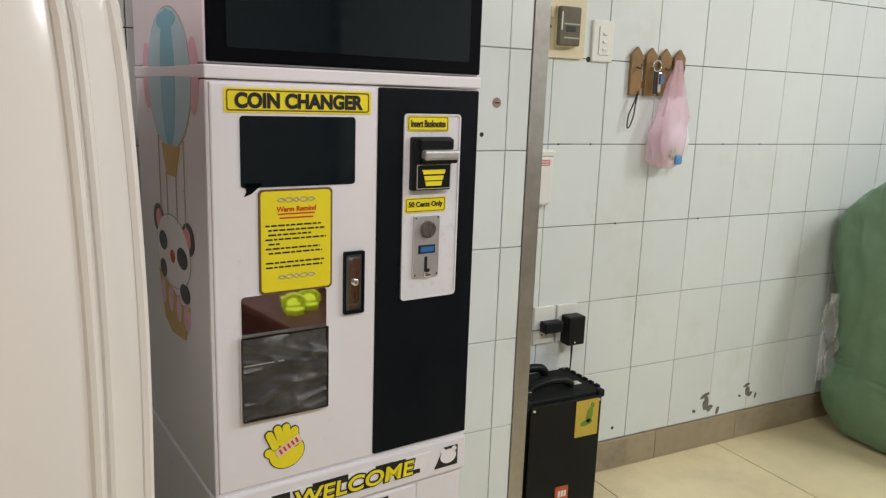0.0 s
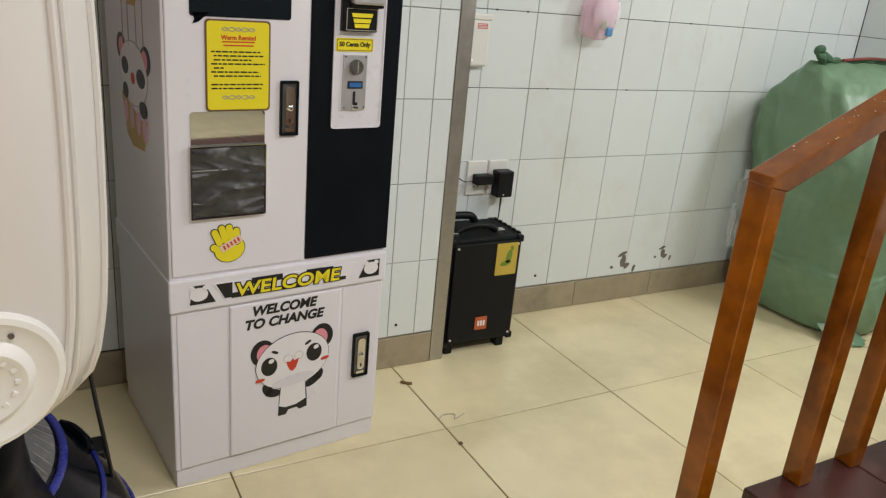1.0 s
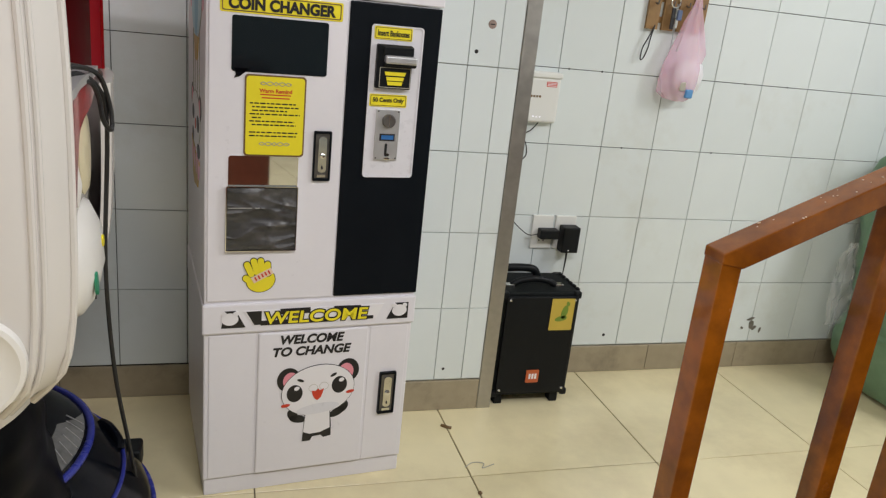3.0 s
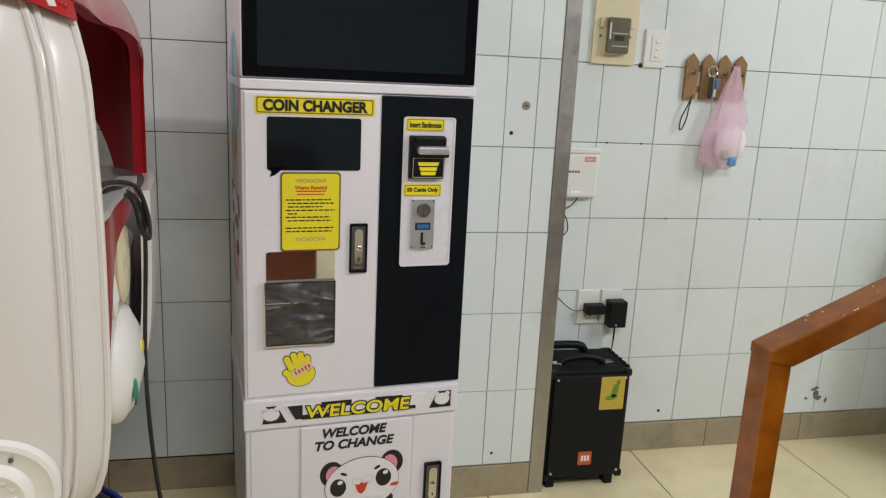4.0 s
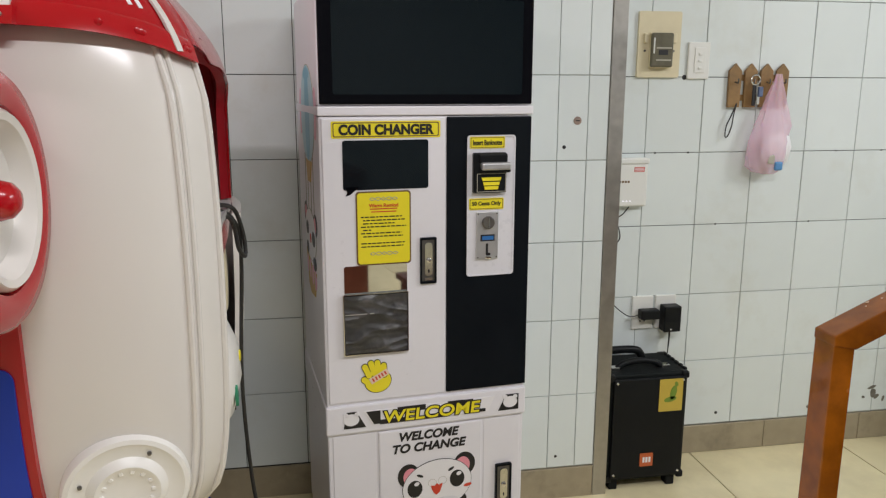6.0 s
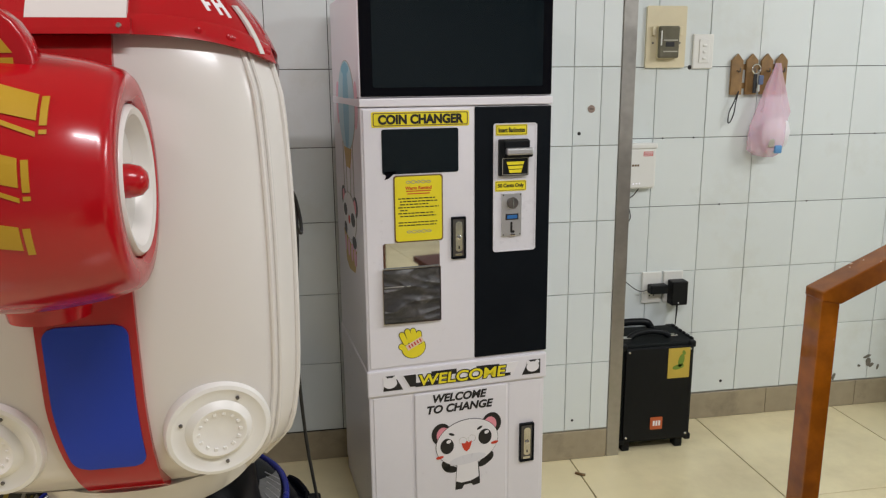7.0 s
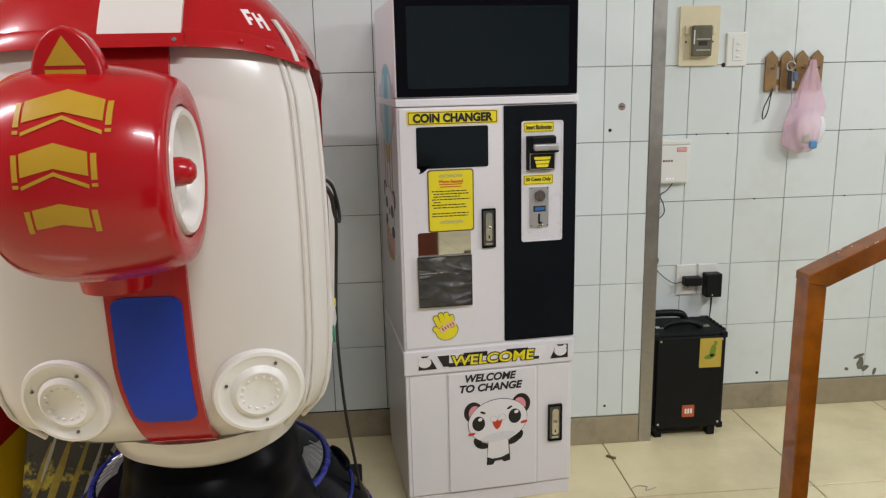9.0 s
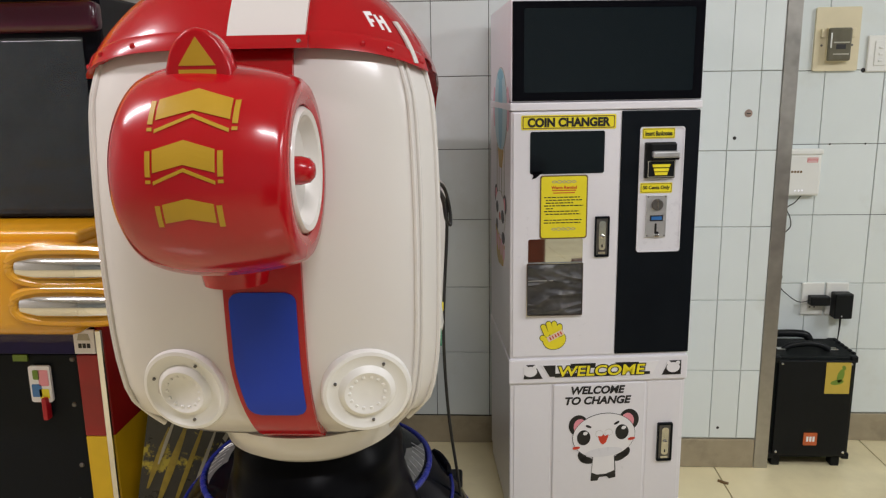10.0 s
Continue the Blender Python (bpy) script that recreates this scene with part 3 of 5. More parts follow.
for sx in (-0.155, 0.155):
    part("pink_edge", plate(ellipse_outline(0.062, 0.125, 24), 0.0002, 0.001, sx, 0.005), PALE_PINK, side)
part("throat", plate([(-0.030, -0.028), (0.030, -0.028), (0.062, 0.028), (-0.060, 0.028)], -0.0008, 0.001, 0.0, -0.146), GOLD_INK, side)
for sx in (-0.085, -0.035, 0.030, 0.085):
    part("cord", box(sx - 0.0014, sx + 0.0014, -0.0004, 0.001, -0.262, -0.105), GREY_INK, side)
sb = part("basket_sticker", plate(ellipse_outline(0.236, 0.140, 36), 0, 0.0012), GREY_INK, changer, "sticker of plain ovals over a gold basket")
sb.matrix_local = pose(-0.0012, 0.222, 0.938, 0, 0, -90)
part("white_oval", plate(ellipse_outline(0.230, 0.136, 36), -0.0003, 0.001), WHITE_INK, sb)
for sx, sz in ((-0.098, 0.048), (0.105, 0.040)):
    part("dark_ring", plate(ellipse_outline(0.078, 0.060, 20), 0.0002, 0.001, sx, sz), BLACK_INK, sb)
    part("pink_oval", plate(ellipse_outline(0.046, 0.042, 20), -0.0002, 0.001, sx * 0.95, sz), PINK_INK, sb)
for sx, sz, w, h in ((-0.066, 0.010, 0.060, 0.038), (0.066, -0.002, 0.070, 0.040), (-0.070, -0.046, 0.05, 0.036), (0.075, -0.066, 0.06, 0.036)):
    part("dark_oval", plate(ellipse_outline(w, h, 20), -0.0006, 0.001, sx, sz), BLACK_INK, sb)
part("red_oval", plate(ellipse_outline(0.034, 0.026, 14), -0.0006, 0.001, 0.0, -0.010), RED_INK, sb)
part("basket", plate([(-0.070, -0.040), (-0.02, -0.058), (0.070, -0.050), (0.105, 0.020), (0.05, 0.014), (-0.05, 0.036), (-0.105, 0.052)], -0.0009, 0.001, 0, -0.106), GOLD_INK, sb)
for sx in (-0.072, -0.02, 0.035, 0.085):
    part("pink_drop", plate(ellipse_outline(0.034, 0.052, 16), -0.0013, 0.001, sx, -0.100 - 0.1 * sx), PALE_PINK, sb)

# ---- the kiddie ride ----
RX, RY = -0.160, 0.95
ride = thing("kiddie_ride", "red and white fibreglass kiddie ride with a jet engine", "ride", pose(RX, RY, 0))
N_RIDE = 4.0
BACK, NARROW, SHIFT = 1.8, 0.09, 0.006
SHELL = [(0.585, 0.235, 0.240), (0.597, 0.285, 0.285), (0.625, 0.330, 0.322), (0.685, 0.362, 0.345), (0.78, 0.379, 0.356), (0.92, 0.385, 0.363), (1.10, 0.386, 0.363), (1.28, 0.378, 0.356), (1.36, 0.362, 0.345), (1.44, 0.322, 0.318)]
ROOF = [(1.29, 0.372, 0.362), (1.35, 0.366, 0.360), (1.41, 0.342, 0.350), (1.46, 0.306, 0.322), (1.505, 0.262, 0.285), (1.540, 0.205, 0.235), (1.562, 0.145, 0.170), (1.572, 0.08, 0.09)]


def at_height(rows, z):
    if z <= rows[0][0]:
        return rows[0][1:]
    for (z0, a0, b0), (z1, a1, b1) in zip(rows, rows[1:]):
        if z <= z1:
            t = (z - z0) / (z1 - z0)
            return a0 + (a1 - a0) * t, b0 + (b1 - b0) * t
    return rows[-1][1:]


def finer(rows, count):
    """The same profile in more, smoothed steps."""
    out = []
    n = len(rows)
    for i in range(n - 1):
        p0, p1, p2, p3 = (np.array(rows[max(i - 1, 0)]), np.array(rows[i]), np.array(rows[i + 1]), np.array(rows[min(i + 2, n - 1)]))
        for k in range(count):
            t = k / count
            q = 0.5 * (2 * p1 + (p2 - p0) * t + (2 * p0 - 5 * p1 + 4 * p2 - p3) * t * t + (3 * p1 - p0 - 3 * p2 + p3) * t ** 3)
            out.append(tuple(float(v) for v in q))
    return out + [rows[-1]]


SHELL, ROOF = finer(SHELL, 4), finer(ROOF, 4)


def ring_point(a, b, deg, n=N_RIDE):
    """Plan of the body: boxy in front, longer and narrower towards the rear."""
    c, s = math.cos(radians(deg)), math.sin(radians(deg))
    x0 = 0.0
    if n == N_RIDE:
        u = min(max((s + 0.45) / 0.7, 0), 1)
        a *= 1 - NARROW * u * u * (3 - 2 * u)
        b *= BACK if s > 0 else 1
        x0 = SHIFT
    return x0 + a * math.copysign(abs(c) ** (2 / n), c), b * math.copysign(abs(s) ** (2 / n), s)


def wall_band(rows, d0, d1, z0, z1, thick, steps=48, z_low=None, grow=0.0):
    """A curved wall of the body between two angles and heights. z_low(deg): its lower edge."""
    bm = bmesh.new()
    nz = 14
    outer, inner = [], []
    for i in range(steps + 1):
        d = d0 + (d1 - d0) * i / steps
        lo = z_low(d) if z_low else z0
        co, ci = [], []
        for k in range(nz + 1):
            z = lo + (z1 - lo) * k / nz
            a, b = at_height(rows, z)
            co.append(bm.verts.new((*ring_point(a + grow, b + grow, d), z)))
            ci.append(bm.verts.new((*ring_point(a + grow - thick, b + grow - thick, d), z)))
        outer.append(co)
        inner.append(ci)
    for i in range(steps):
        for k in range(nz):
            bm.faces.new((outer[i][k], outer[i + 1][k], outer[i + 1][k + 1], outer[i][k + 1]))
            bm.faces.new((inner[i][k], inner[i][k + 1], inner[i + 1][k + 1], inner[i + 1][k]))
        bm.faces.new((outer[i][0], inner[i][0], inner[i + 1][0], outer[i + 1][0]))
        bm.faces.new((outer[i][nz], outer[i + 1][nz], inner[i + 1][nz], inner[i][nz]))
    if abs(d1 - d0) < 359:
        for i in (0, steps):
            for k in range(nz):
                bm.faces.new((outer[i][k], outer[i][k + 1], inner[i][k + 1], inner[i][k]))
    bmesh.ops.recalc_face_normals(bm, faces=bm.faces)
    return bm


def front_y(rows, x, z):
    a, b = at_height(rows, z)
    return -b * max(1 - min(abs((x - SHIFT) / a), 0.999) ** N_RIDE, 1e-4) ** (1 / N_RIDE)


def front_patch(rows, left, right, z0, z1, proud, thick=0.01, nx=10, nz=18):
    """A piece that lies on the front: left(z) and right(z) bound it."""
    bm = bmesh.new()
    top, bot = [], []
    for k in range(nz + 1):
        z = z0 + (z1 - z0) * k / nz
        l, r = left(z), right(z)
        top.append([bm.verts.new((l + (r - l) * i / nx, front_y(rows, l + (r - l) * i / nx, z) - proud, z)) for i in range(nx + 1)])
        bot.append([bm.verts.new((l + (r - l) * i / nx, front_y(rows, l + (r - l) * i / nx, z) - proud + thick, z)) for i in range(nx + 1)])
    for k in range(nz):
        for i in range(nx):
            bm.faces.new((top[k][i], top[k][i + 1], top[k + 1][i + 1], top[k + 1][i]))
            bm.faces.new((bot[k][i], bot[k + 1][i], bot[k + 1][i + 1], bot[k][i + 1]))
        bm.faces.new((top[k][0], top[k + 1][0], bot[k + 1][0], bot[k][0]))
        bm.faces.new((top[k][nx], bot[k][nx], bot[k + 1][nx], top[k + 1][nx]))
    for i in range(nx):
        bm.faces.new((top[0][i], bot[0][i], bot[0][i + 1], top[0][i + 1]))
        bm.faces.new((top[nz][i], top[nz][i + 1], bot[nz][i + 1], bot[nz][i]))
    bmesh.ops.recalc_face_normals(bm, faces=bm.faces)
    return bm


def loft(rows, n=N_RIDE, count=64):
    """Rows of (z, half width, half depth): a closed body."""
    bm = bmesh.new()
    rings = [[bm.verts.new((*ring_point(a, b, 360 * i / count, n), z)) for i in range(count)] for z, a, b in rows]
    for p, q in zip(rings, rings[1:]):
        for i in range(count):
            bm.faces.new((p[i], p[(i + 1) % count], q[(i + 1) % count], q[i]))
    bm.faces.new(rings[0][::-1])
    bm.faces.new(rings[-1])
    return bm


def band_low(d):
    """Lower edge of the red roof: high in front, lower at the corners, raised over the door."""
    s = math.sin(radians(d))
    e = (d + 180) % 360 - 180
    if -24 <= e <= 110:
        return 1.404
    return 1.330 + 0.075 * max(-s, 0) ** 1.2


def arch_low(d):
    """Lower edge of the rear arch: it curves up and forward over the door."""
    if d > 60:
        return 1.050 + 0.27 * min((d - 60) / 32, 1) ** 0.8
    return 1.050 if d >= 34 else 1.18 + 0.205 * min((34 - d) / 60, 1) ** 0.22


def sill_low(d):
    return 0.74 + 0.32 * (d + 28) / 32


bowl = [(z, a - 0.05, b0 - 0.03) for z, a, b0 in SHELL if z <= 0.93]
part("tub", loft(bowl), GEL_WHITE, ride, smooth=True)
part("bottom", loft([(0.583, 0.245, 0.25), (0.592, 0.27, 0.275)]), GEL_WHITE, ride, smooth=True)
part("rear_shell", wall_band(SHELL, 8, 150, 0.60, 1.052, 0.02, 60), GEL_WHITE, ride, "white lower rear shell", smooth=True)
part("door_panel", wall_band(SHELL, -28, 10, 0.62, 0.97, 0.02, 20, grow=-0.045), GEL_WHITE, ride, smooth=True)
part("front_shell", wall_band(SHELL, 150, 331.6, 0.592, 1.43, 0.02, 100), GEL_WHITE, ride, smooth=True)
part("rear_pillar", wall_band(ROOF, -26, 110, 1.05, 1.406, 0.006, 136, z_low=arch_low, grow=0.002), GEL_RED, ride, "red arch over the door opening", smooth=True)
part("pillar_lining", wall_band(ROOF, -22, 110, 1.05, 1.42, 0.02, 132, z_low=lambda d: arch_low(d) + 0.003, grow=-0.0045), DEEP_RED, ride, "dark red lining of the arch", smooth=True)
part("roof", wall_band(ROOF, 0, 360, 1.34, 1.578, 0.012, 96, z_low=band_low, grow=0.002), GEL_RED, ride, smooth=True)
part("roof_top", loft([(1.548, 0.185, 0.215), (1.562, 0.14, 0.165), (1.575, 0.07, 0.08)]), GEL_RED, ride, smooth=True)


bm = bmesh.new()
ringv = []
for i in range(65):
    d = 206 + 126 * i / 64
    z0 = band_low(d)
    row = []
    for dz, g in ((-0.004, 0.0), (-0.004, 0.008), (0.024, 0.007), (0.030, 0.003)):
        a, b = at_height(ROOF, z0 + max(dz, 0))
        row.append(bm.verts.new((*ring_point(a + g, b + g, d), z0 + dz)))
    ringv.append(row)
for p, q in zip(ringv, ringv[1:]):
    for k in range(3):
        bm.faces.new((p[k], q[k], q[k + 1], p[k + 1]))
bmesh.ops.recalc_face_normals(bm, faces=bm.faces)
part("roof_flange", bm, GEL_RED, ride, smooth=True)
for d in (212, 232, 250, 296, 308, 309.6, 327, 328.6):
    z = band_low(d) + 0.011
    a, b = at_height(ROOF, z)
    x, y = ring_point(a + 0.0075, b + 0.0075, d)
    part("rivet", lathe([(0.0055, -0.003), (0.0050, 0.0008), (0.002, 0.0022)], 12, pose(x, y, z, 90, 0, 0 if 225 < d < 305 else (d - 270) * 0.8)), GEL_RED, ride, smooth=True)
part("roof_stripe", front_patch(ROOF, lambda z: -0.012, lambda z: 0.135, 1.425, 1.560, 0.012, 0.012), GEL_WHITE, ride, "white stripe over the roof", smooth=True)
part("stripe_clamp", front_patch(ROOF, lambda z: -0.040, lambda z: 0.142, 1.400, 1.424, 0.022, 0.02), GEL_RED, ride, smooth=True)
for x in (-0.024, 0.126):
    part("clamp_screw", lathe([(0.005, 0), (0.003, 0.003)], 10, pose(x, front_y(ROOF, x, 1.412) - 0.022, 1.412, 90, 0, 0)), CHROME, ride)
for d0, d1, z0, z1 in ((305, 306.6, 1.440, 1.470), (306.6, 309.6, 1.462, 1.470), (306.6, 308.4, 1.449, 1.455), (310.4, 312, 1.434, 1.464), (312, 314.2, 1.447, 1.454), (314.2, 316, 1.430, 1.462)):
    part("roof_mark", wall_band(ROOF, d0, d1, z0, z1, 0.003, 4, grow=0.003), WHITE_INK, ride, smooth=True)
part("roof_slash", wall_band(ROOF, 321.5, 324.5, 1.372, 1.452, 0.005, 4, grow=0.0085), GEL_WHITE, ride, smooth=True)
for d, r in ((313.3, 0.0055), (317.2, 0.0045), (330.9, 0.006), (226, 0.0055), (222, 0.0045)):
    pts = []
    for k in range(13):
        z = 0.605 + (band_low(d) - 0.600) * k / 12
        a, b = at_height(SHELL, z)
        pts.append((*ring_point(a + 0.001, b + 0.001, d), z))
    part("seam", tube(pts, r, 8, smooth_steps=2), GEL_WHITE, ride, smooth=True)

# red strip and blue panel down the front
S_L = lambda z: -0.050 + 0.044 * max(0, (0.80 - z) / 0.2) ** 1.6
S_R = lambda z: 0.108 + 0.012 * max(0, (0.80 - z) / 0.2) ** 1.6


def corner(z, z0=0.672, z1=0.938, r=0.022):
    """Inset that rounds the corners of the blue panel."""
    k = max(r - (z - z0), r - (z1 - z), 0.0)
    return r - math.sqrt(max(r * r - k * k, 0.0))


strip = part("front_strip", front_patch(SHELL, S_L, S_R, 0.597, 1.40, 0.012, 0.03, 10, 40), GEL_RED, ride, "red strip down the front", smooth=True)
part("blue_panel", front_patch(SHELL, lambda z: S_L(z) + 0.011 + corner(z), lambda z: S_R(z) - 0.013 - corner(z), 0.672, 0.938, 0.0155, 0.01, 10, 66), BLUE_PANEL, strip, "smooth blue panel", smooth=True)

# engine
JX, JY, JZ = 0.0, -0.505, 1.190
NAC = finer([(-0.128, 0.112), (-0.118, 0.140), (-0.09, 0.166), (-0.03, 0.179), (0.04, 0.179), (0.115, 0.168), (0.155, 0.155)], 4)


def nac_r(x):
    for (x0, r0), (x1, r1) in zip(NAC, NAC[1:]):
        if x <= x1:
            return r0 + (r1 - r0) * (x - x0) / (x1 - x0)
    return NAC[-1][1]


jet = part("engine", lathe([(0.02, -0.146), (0.08, -0.140), *[(r, x) for x, r in NAC], (0.148, 0.162), (0.122, 0.165), (0.112, 0.160), (0.108, 0.142), (0.104, 0.12), (0.02, 0.11)], 56, pose(JX, JY, JZ, 0, 90, 0)), GEL_RED, ride, "glossy red jet engine", smooth=True)
part("intake", lathe([(0.108, 0.140), (0.108, 0.160), (0.103, 0.166), (0.094, 0.163), (0.080, 0.140), (0.055, 0.124), (0.02, 0.120)], 48, pose(JX, JY, JZ, 0, 90, 0)), GEL_WHITE, jet, "white bowl-shaped intake", smooth=True)
part("nose", lathe([(0.025, 0.120), (0.025, 0.152), (0.021, 0.167), (0.012, 0.175), (0.002, 0.177)], 28, pose(JX, JY, JZ, 0, 90, 0)), GEL_RED, jet, smooth=True)


def nac_patch(poly_rows, proud=0.0015):
    """A decal on the engine: rows of (x, z top, z bottom)."""
    bm = bmesh.new()
    rows = []
    for x, zt, zb in poly_rows:
        row = []
        for k in range(5):
            z = zt + (zb - zt) * k / 4 - JZ
            r = nac_r(x) + proud
            row.append(bm.verts.new((JX + x, JY - math.sqrt(max(r * r - z * z, 1e-6)), JZ + z)))
        rows.append(row)
    for p, q in zip(rows, rows[1:]):
        for k in range(4):
            bm.faces.new((p[k], p[k + 1], q[k + 1], q[k]))
    ret = bmesh.ops.extrude_face_region(bm, geom=bm.faces[:])
    for v in ret["geom"]:
        if isinstance(v, bmesh.types.BMVert):
            v.co.y += 0.004
    bmesh.ops.recalc_face_normals(bm, faces=bm.faces)
    return bm


def steps_between(x0, x1, f, g, n=10):
    return [(x0 + (x1 - x0) * i / n, f(x0 + (x1 - x0) * i / n), g(x0 + (x1 - x0) * i / n)) for i in range(n + 1)]


for cx, ztip, half, drop, high, foot in ((0.028, 1.330, 0.056, 0.016, 0.030, True), (0.018, 1.255, 0.047, 0.014, 0.034, True), (0.020, 1.168, 0.039, 0.009, 0.030, False)):
    part("chevron", nac_patch(steps_between(cx - half, cx + half, lambda x: ztip - drop * abs(x - cx) / half, lambda x: ztip - drop * abs(x - cx) / half - high - 0.002 * (1 - abs(x - cx) / half))), CHEVRON, jet, "mustard yellow chevron decal")
    if foot:
        part("chevron_line", nac_patch(steps_between(cx - half, cx + half, lambda x: ztip - high - 0.007 - 1.4 * drop * abs(x - cx) / half, lambda x: ztip - high - 0.0125 - 1.4 * drop * abs(x - cx) / half)), CHEVRON, jet)
    for sx in (-1, 1):
        x0 = cx + sx * (half + 0.008)
        part("chevron_bar", nac_patch(steps_between(x0 - 0.004, x0 + 0.004, lambda x: ztip - drop - 0.002, lambda x: ztip - drop - high - 0.006, 2)), CHEVRON, jet)
        if foot:
            part("chevron_dot", nac_patch(steps_between(x0 - 0.004, x0 + 0.004, lambda x: ztip - drop - high - 0.011, lambda x: ztip - drop - high - 0.016, 2)), CHEVRON, jet)
fin_o = [(-0.054, -0.02), (0.054, -0.02), (0.053, 0.004), (0.046, 0.028), (0.034, 0.048), (0.018, 0.062), (0.0, 0.067), (-0.018, 0.062), (-0.034, 0.048), (-0.046, 0.028), (-0.053, 0.004)]
bm = plate(fin_o, -0.045, -0.004)
bmesh.ops.bevel(bm, geom=[e for e in bm.edges if abs(e.verts[0].co.y - e.verts[1].co.y) < 1e-6], offset=0.006, segments=3, affect="EDGES", profile=0.5)
fin = part("fin", bm, GEL_RED, jet, "red tail fin with a yellow triangle", smooth=True)
fin.location = (JX + 0.013, JY - 0.03, 1.357)
part("fin_triangle", plate([(-0.030, 0.008), (0.030, 0.008), (0.0, 0.052)], -0.0465, -0.04), CHEVRON, fin)
part("fin_bar", plate([(-0.030, -0.006), (0.030, -0.006), (0.030, 0.002), (-0.030, 0.002)], -0.0465, -0.04), CHEVRON, fin)
part("pylon", lathe([(0.002, -0.05), (0.062, -0.045), (0.070, 0.0), (0.05, 0.03)], 32, pose(JX - 0.02, JY + 0.13, 1.005)), GEL_RED, jet, smooth=True)

# round lamps low on the body
for dx, tilt in ((0.220, 16), (-0.155, -8)):
    y0 = front_y(SHELL, dx, 0.717) + (0.011 if dx > 0 else 0.014)
    lm = pose(dx, y0 - 0.004, 0.722) @ pose(0, 0, 0, 0, 0, tilt) @ pose(0, 0, 0, 98, 0, 0) @ Matrix.Diagonal((0.89, 0.89, 0.8, 1))
    lamp = part("round_lamp", lathe([(0.102, -0.05), (0.105, 0.008), (0.101, 0.017), (0.093, 0.019), (0.085, 0.014), (0.066, 0.012), (0.058, 0.022), (0.053, 0.026), (0.046, 0.024), (0.040, 0.020), (0.006, 0.020)], 48, lm), DISC_WHITE, ride, "round white plastic lamp", smooth=True)
    for k in range(14):
        a = 2 * math.pi * k / 14
        part("tooth", box(-0.0035, 0.0035, -0.0045, 0.0045, 0.018, 0.0235, bevel=0.001, m=lm @ pose(0.042 * math.cos(a), 0.042 * math.sin(a), 0, 0, 0, math.degrees(a) + 90)), DISC_WHITE, lamp)
    for a in (60, 160, 280):
        part("screw", lathe([(0.004, 0.014), (0.0035, 0.018), (0.001, 0.019)], 10, lm @ pose(0.077 * math.cos(radians(a)), 0.077 * math.sin(radians(a)), 0)), DARK_METAL, lamp)

# inside of the cabin
part("cabin_floor", box(-0.30, 0.30, -0.27, 0.28, 0.936, 0.945, bevel=0.002), DEEP_RED, ride)
part("seat", box(-0.28, 0.10, -0.05, 0.25, 0.946, 1.03, bevel=0.02, seg=3), GEL_RED, ride, smooth=True)
part("dashboard", box(-0.2, 0.22, -0.25, -0.16, 0.95, 1.12, bevel=0.02, seg=3), material("grey_plastic", (0.25, 0.25, 0.26), 0.4), ride, smooth=True)
part("door_sill", wall_band(SHELL, -28, 4, 0.66, 1.075, 0.03, 32, z_low=sill_low, grow=-0.022), GEL_RED, ride, "red tapered panel inside the door opening", smooth=True)
part("sill_cap", wall_band(SHELL, -28, 5, 1.076, 1.090, 0.034, 24, grow=-0.018), material("pearl_grey_plastic", (0.45, 0.44, 0.44), 0.3, grain=0.05, scale=20), ride, smooth=True)
LEMON = material("pale_yellow_plastic", (0.72, 0.60, 0.22), 0.35, grain=0.04, scale=30)
badge = part("door_badge", lathe([(0.002, 0.0), (0.040, 0.0), (0.043, 0.008), (0.036, 0.015), (0.002, 0.017)], 32, pose(0.322, 0.085, 0.945) @ pose(0, 0, 0, 0, 90, 0) @ Matrix.Diagonal((1.85, 1, 1, 1))), IVORY, ride, "cream oval badge", smooth=True)
part("badge_plate", box(0.312, 0.324, 0.01, 0.07, 0.875, 0.960, bevel=0.003), LEMON, badge)
part("door_knob", lathe([(0.002, 0.0), (0.016, 0.0), (0.017, 0.012), (0.002, 0.018)], 20, pose(0.326, -0.030, 0.910) @ pose(0, 0, 0, 0, 90, 0) @ Matrix.Diagonal((2.3, 1, 1, 1))), DISC_WHITE, ride, smooth=True)
step = part("door_step", loft([(0.635, 0.016, 0.05), (0.66, 0.032, 0.095), (0.72, 0.046, 0.118), (0.79, 0.042, 0.100), (0.84, 0.024, 0.060), (0.855, 0.008, 0.02)], 2.3, 32), DISC_WHITE, ride, "white plastic step with green and yellow marks", smooth=True)
step.location = (0.308, 0.10, 0)
for yy, zz, w, h, mt, t in ((-0.055, 0.705, 0.020, 0.052, material("green_print", (0.03, 0.28, 0.16), 0.4), 15), (0.02, 0.765, 0.022, 0.026, YELLOW, 30), (-0.01, 0.665, 0.012, 0.020, BLACK_INK, 0)):
    part("mark", plate(ellipse_outline(w, h, 9, t), -0.0012, 0.004), mt, step).matrix_local = pose(0.0445 - 0.5 * yy * yy - (0.012 if zz < 0.68 else 0.0), yy, zz, 0, 0, 90)
wedge = part("wedge", plate([(-0.03, -0.10), (0.03, -0.10), (0.022, 0.02), (0.004, 0.10), (-0.010, 0.10)], -0.006, 0.006), material("dark_grey_plastic", (0.09, 0.09, 0.095), 0.4), ride, "dark grey upright lever plate", smooth=True)
wedge.matrix_local = pose(0.275, 0.02, 1.19, -6, 0, 60)
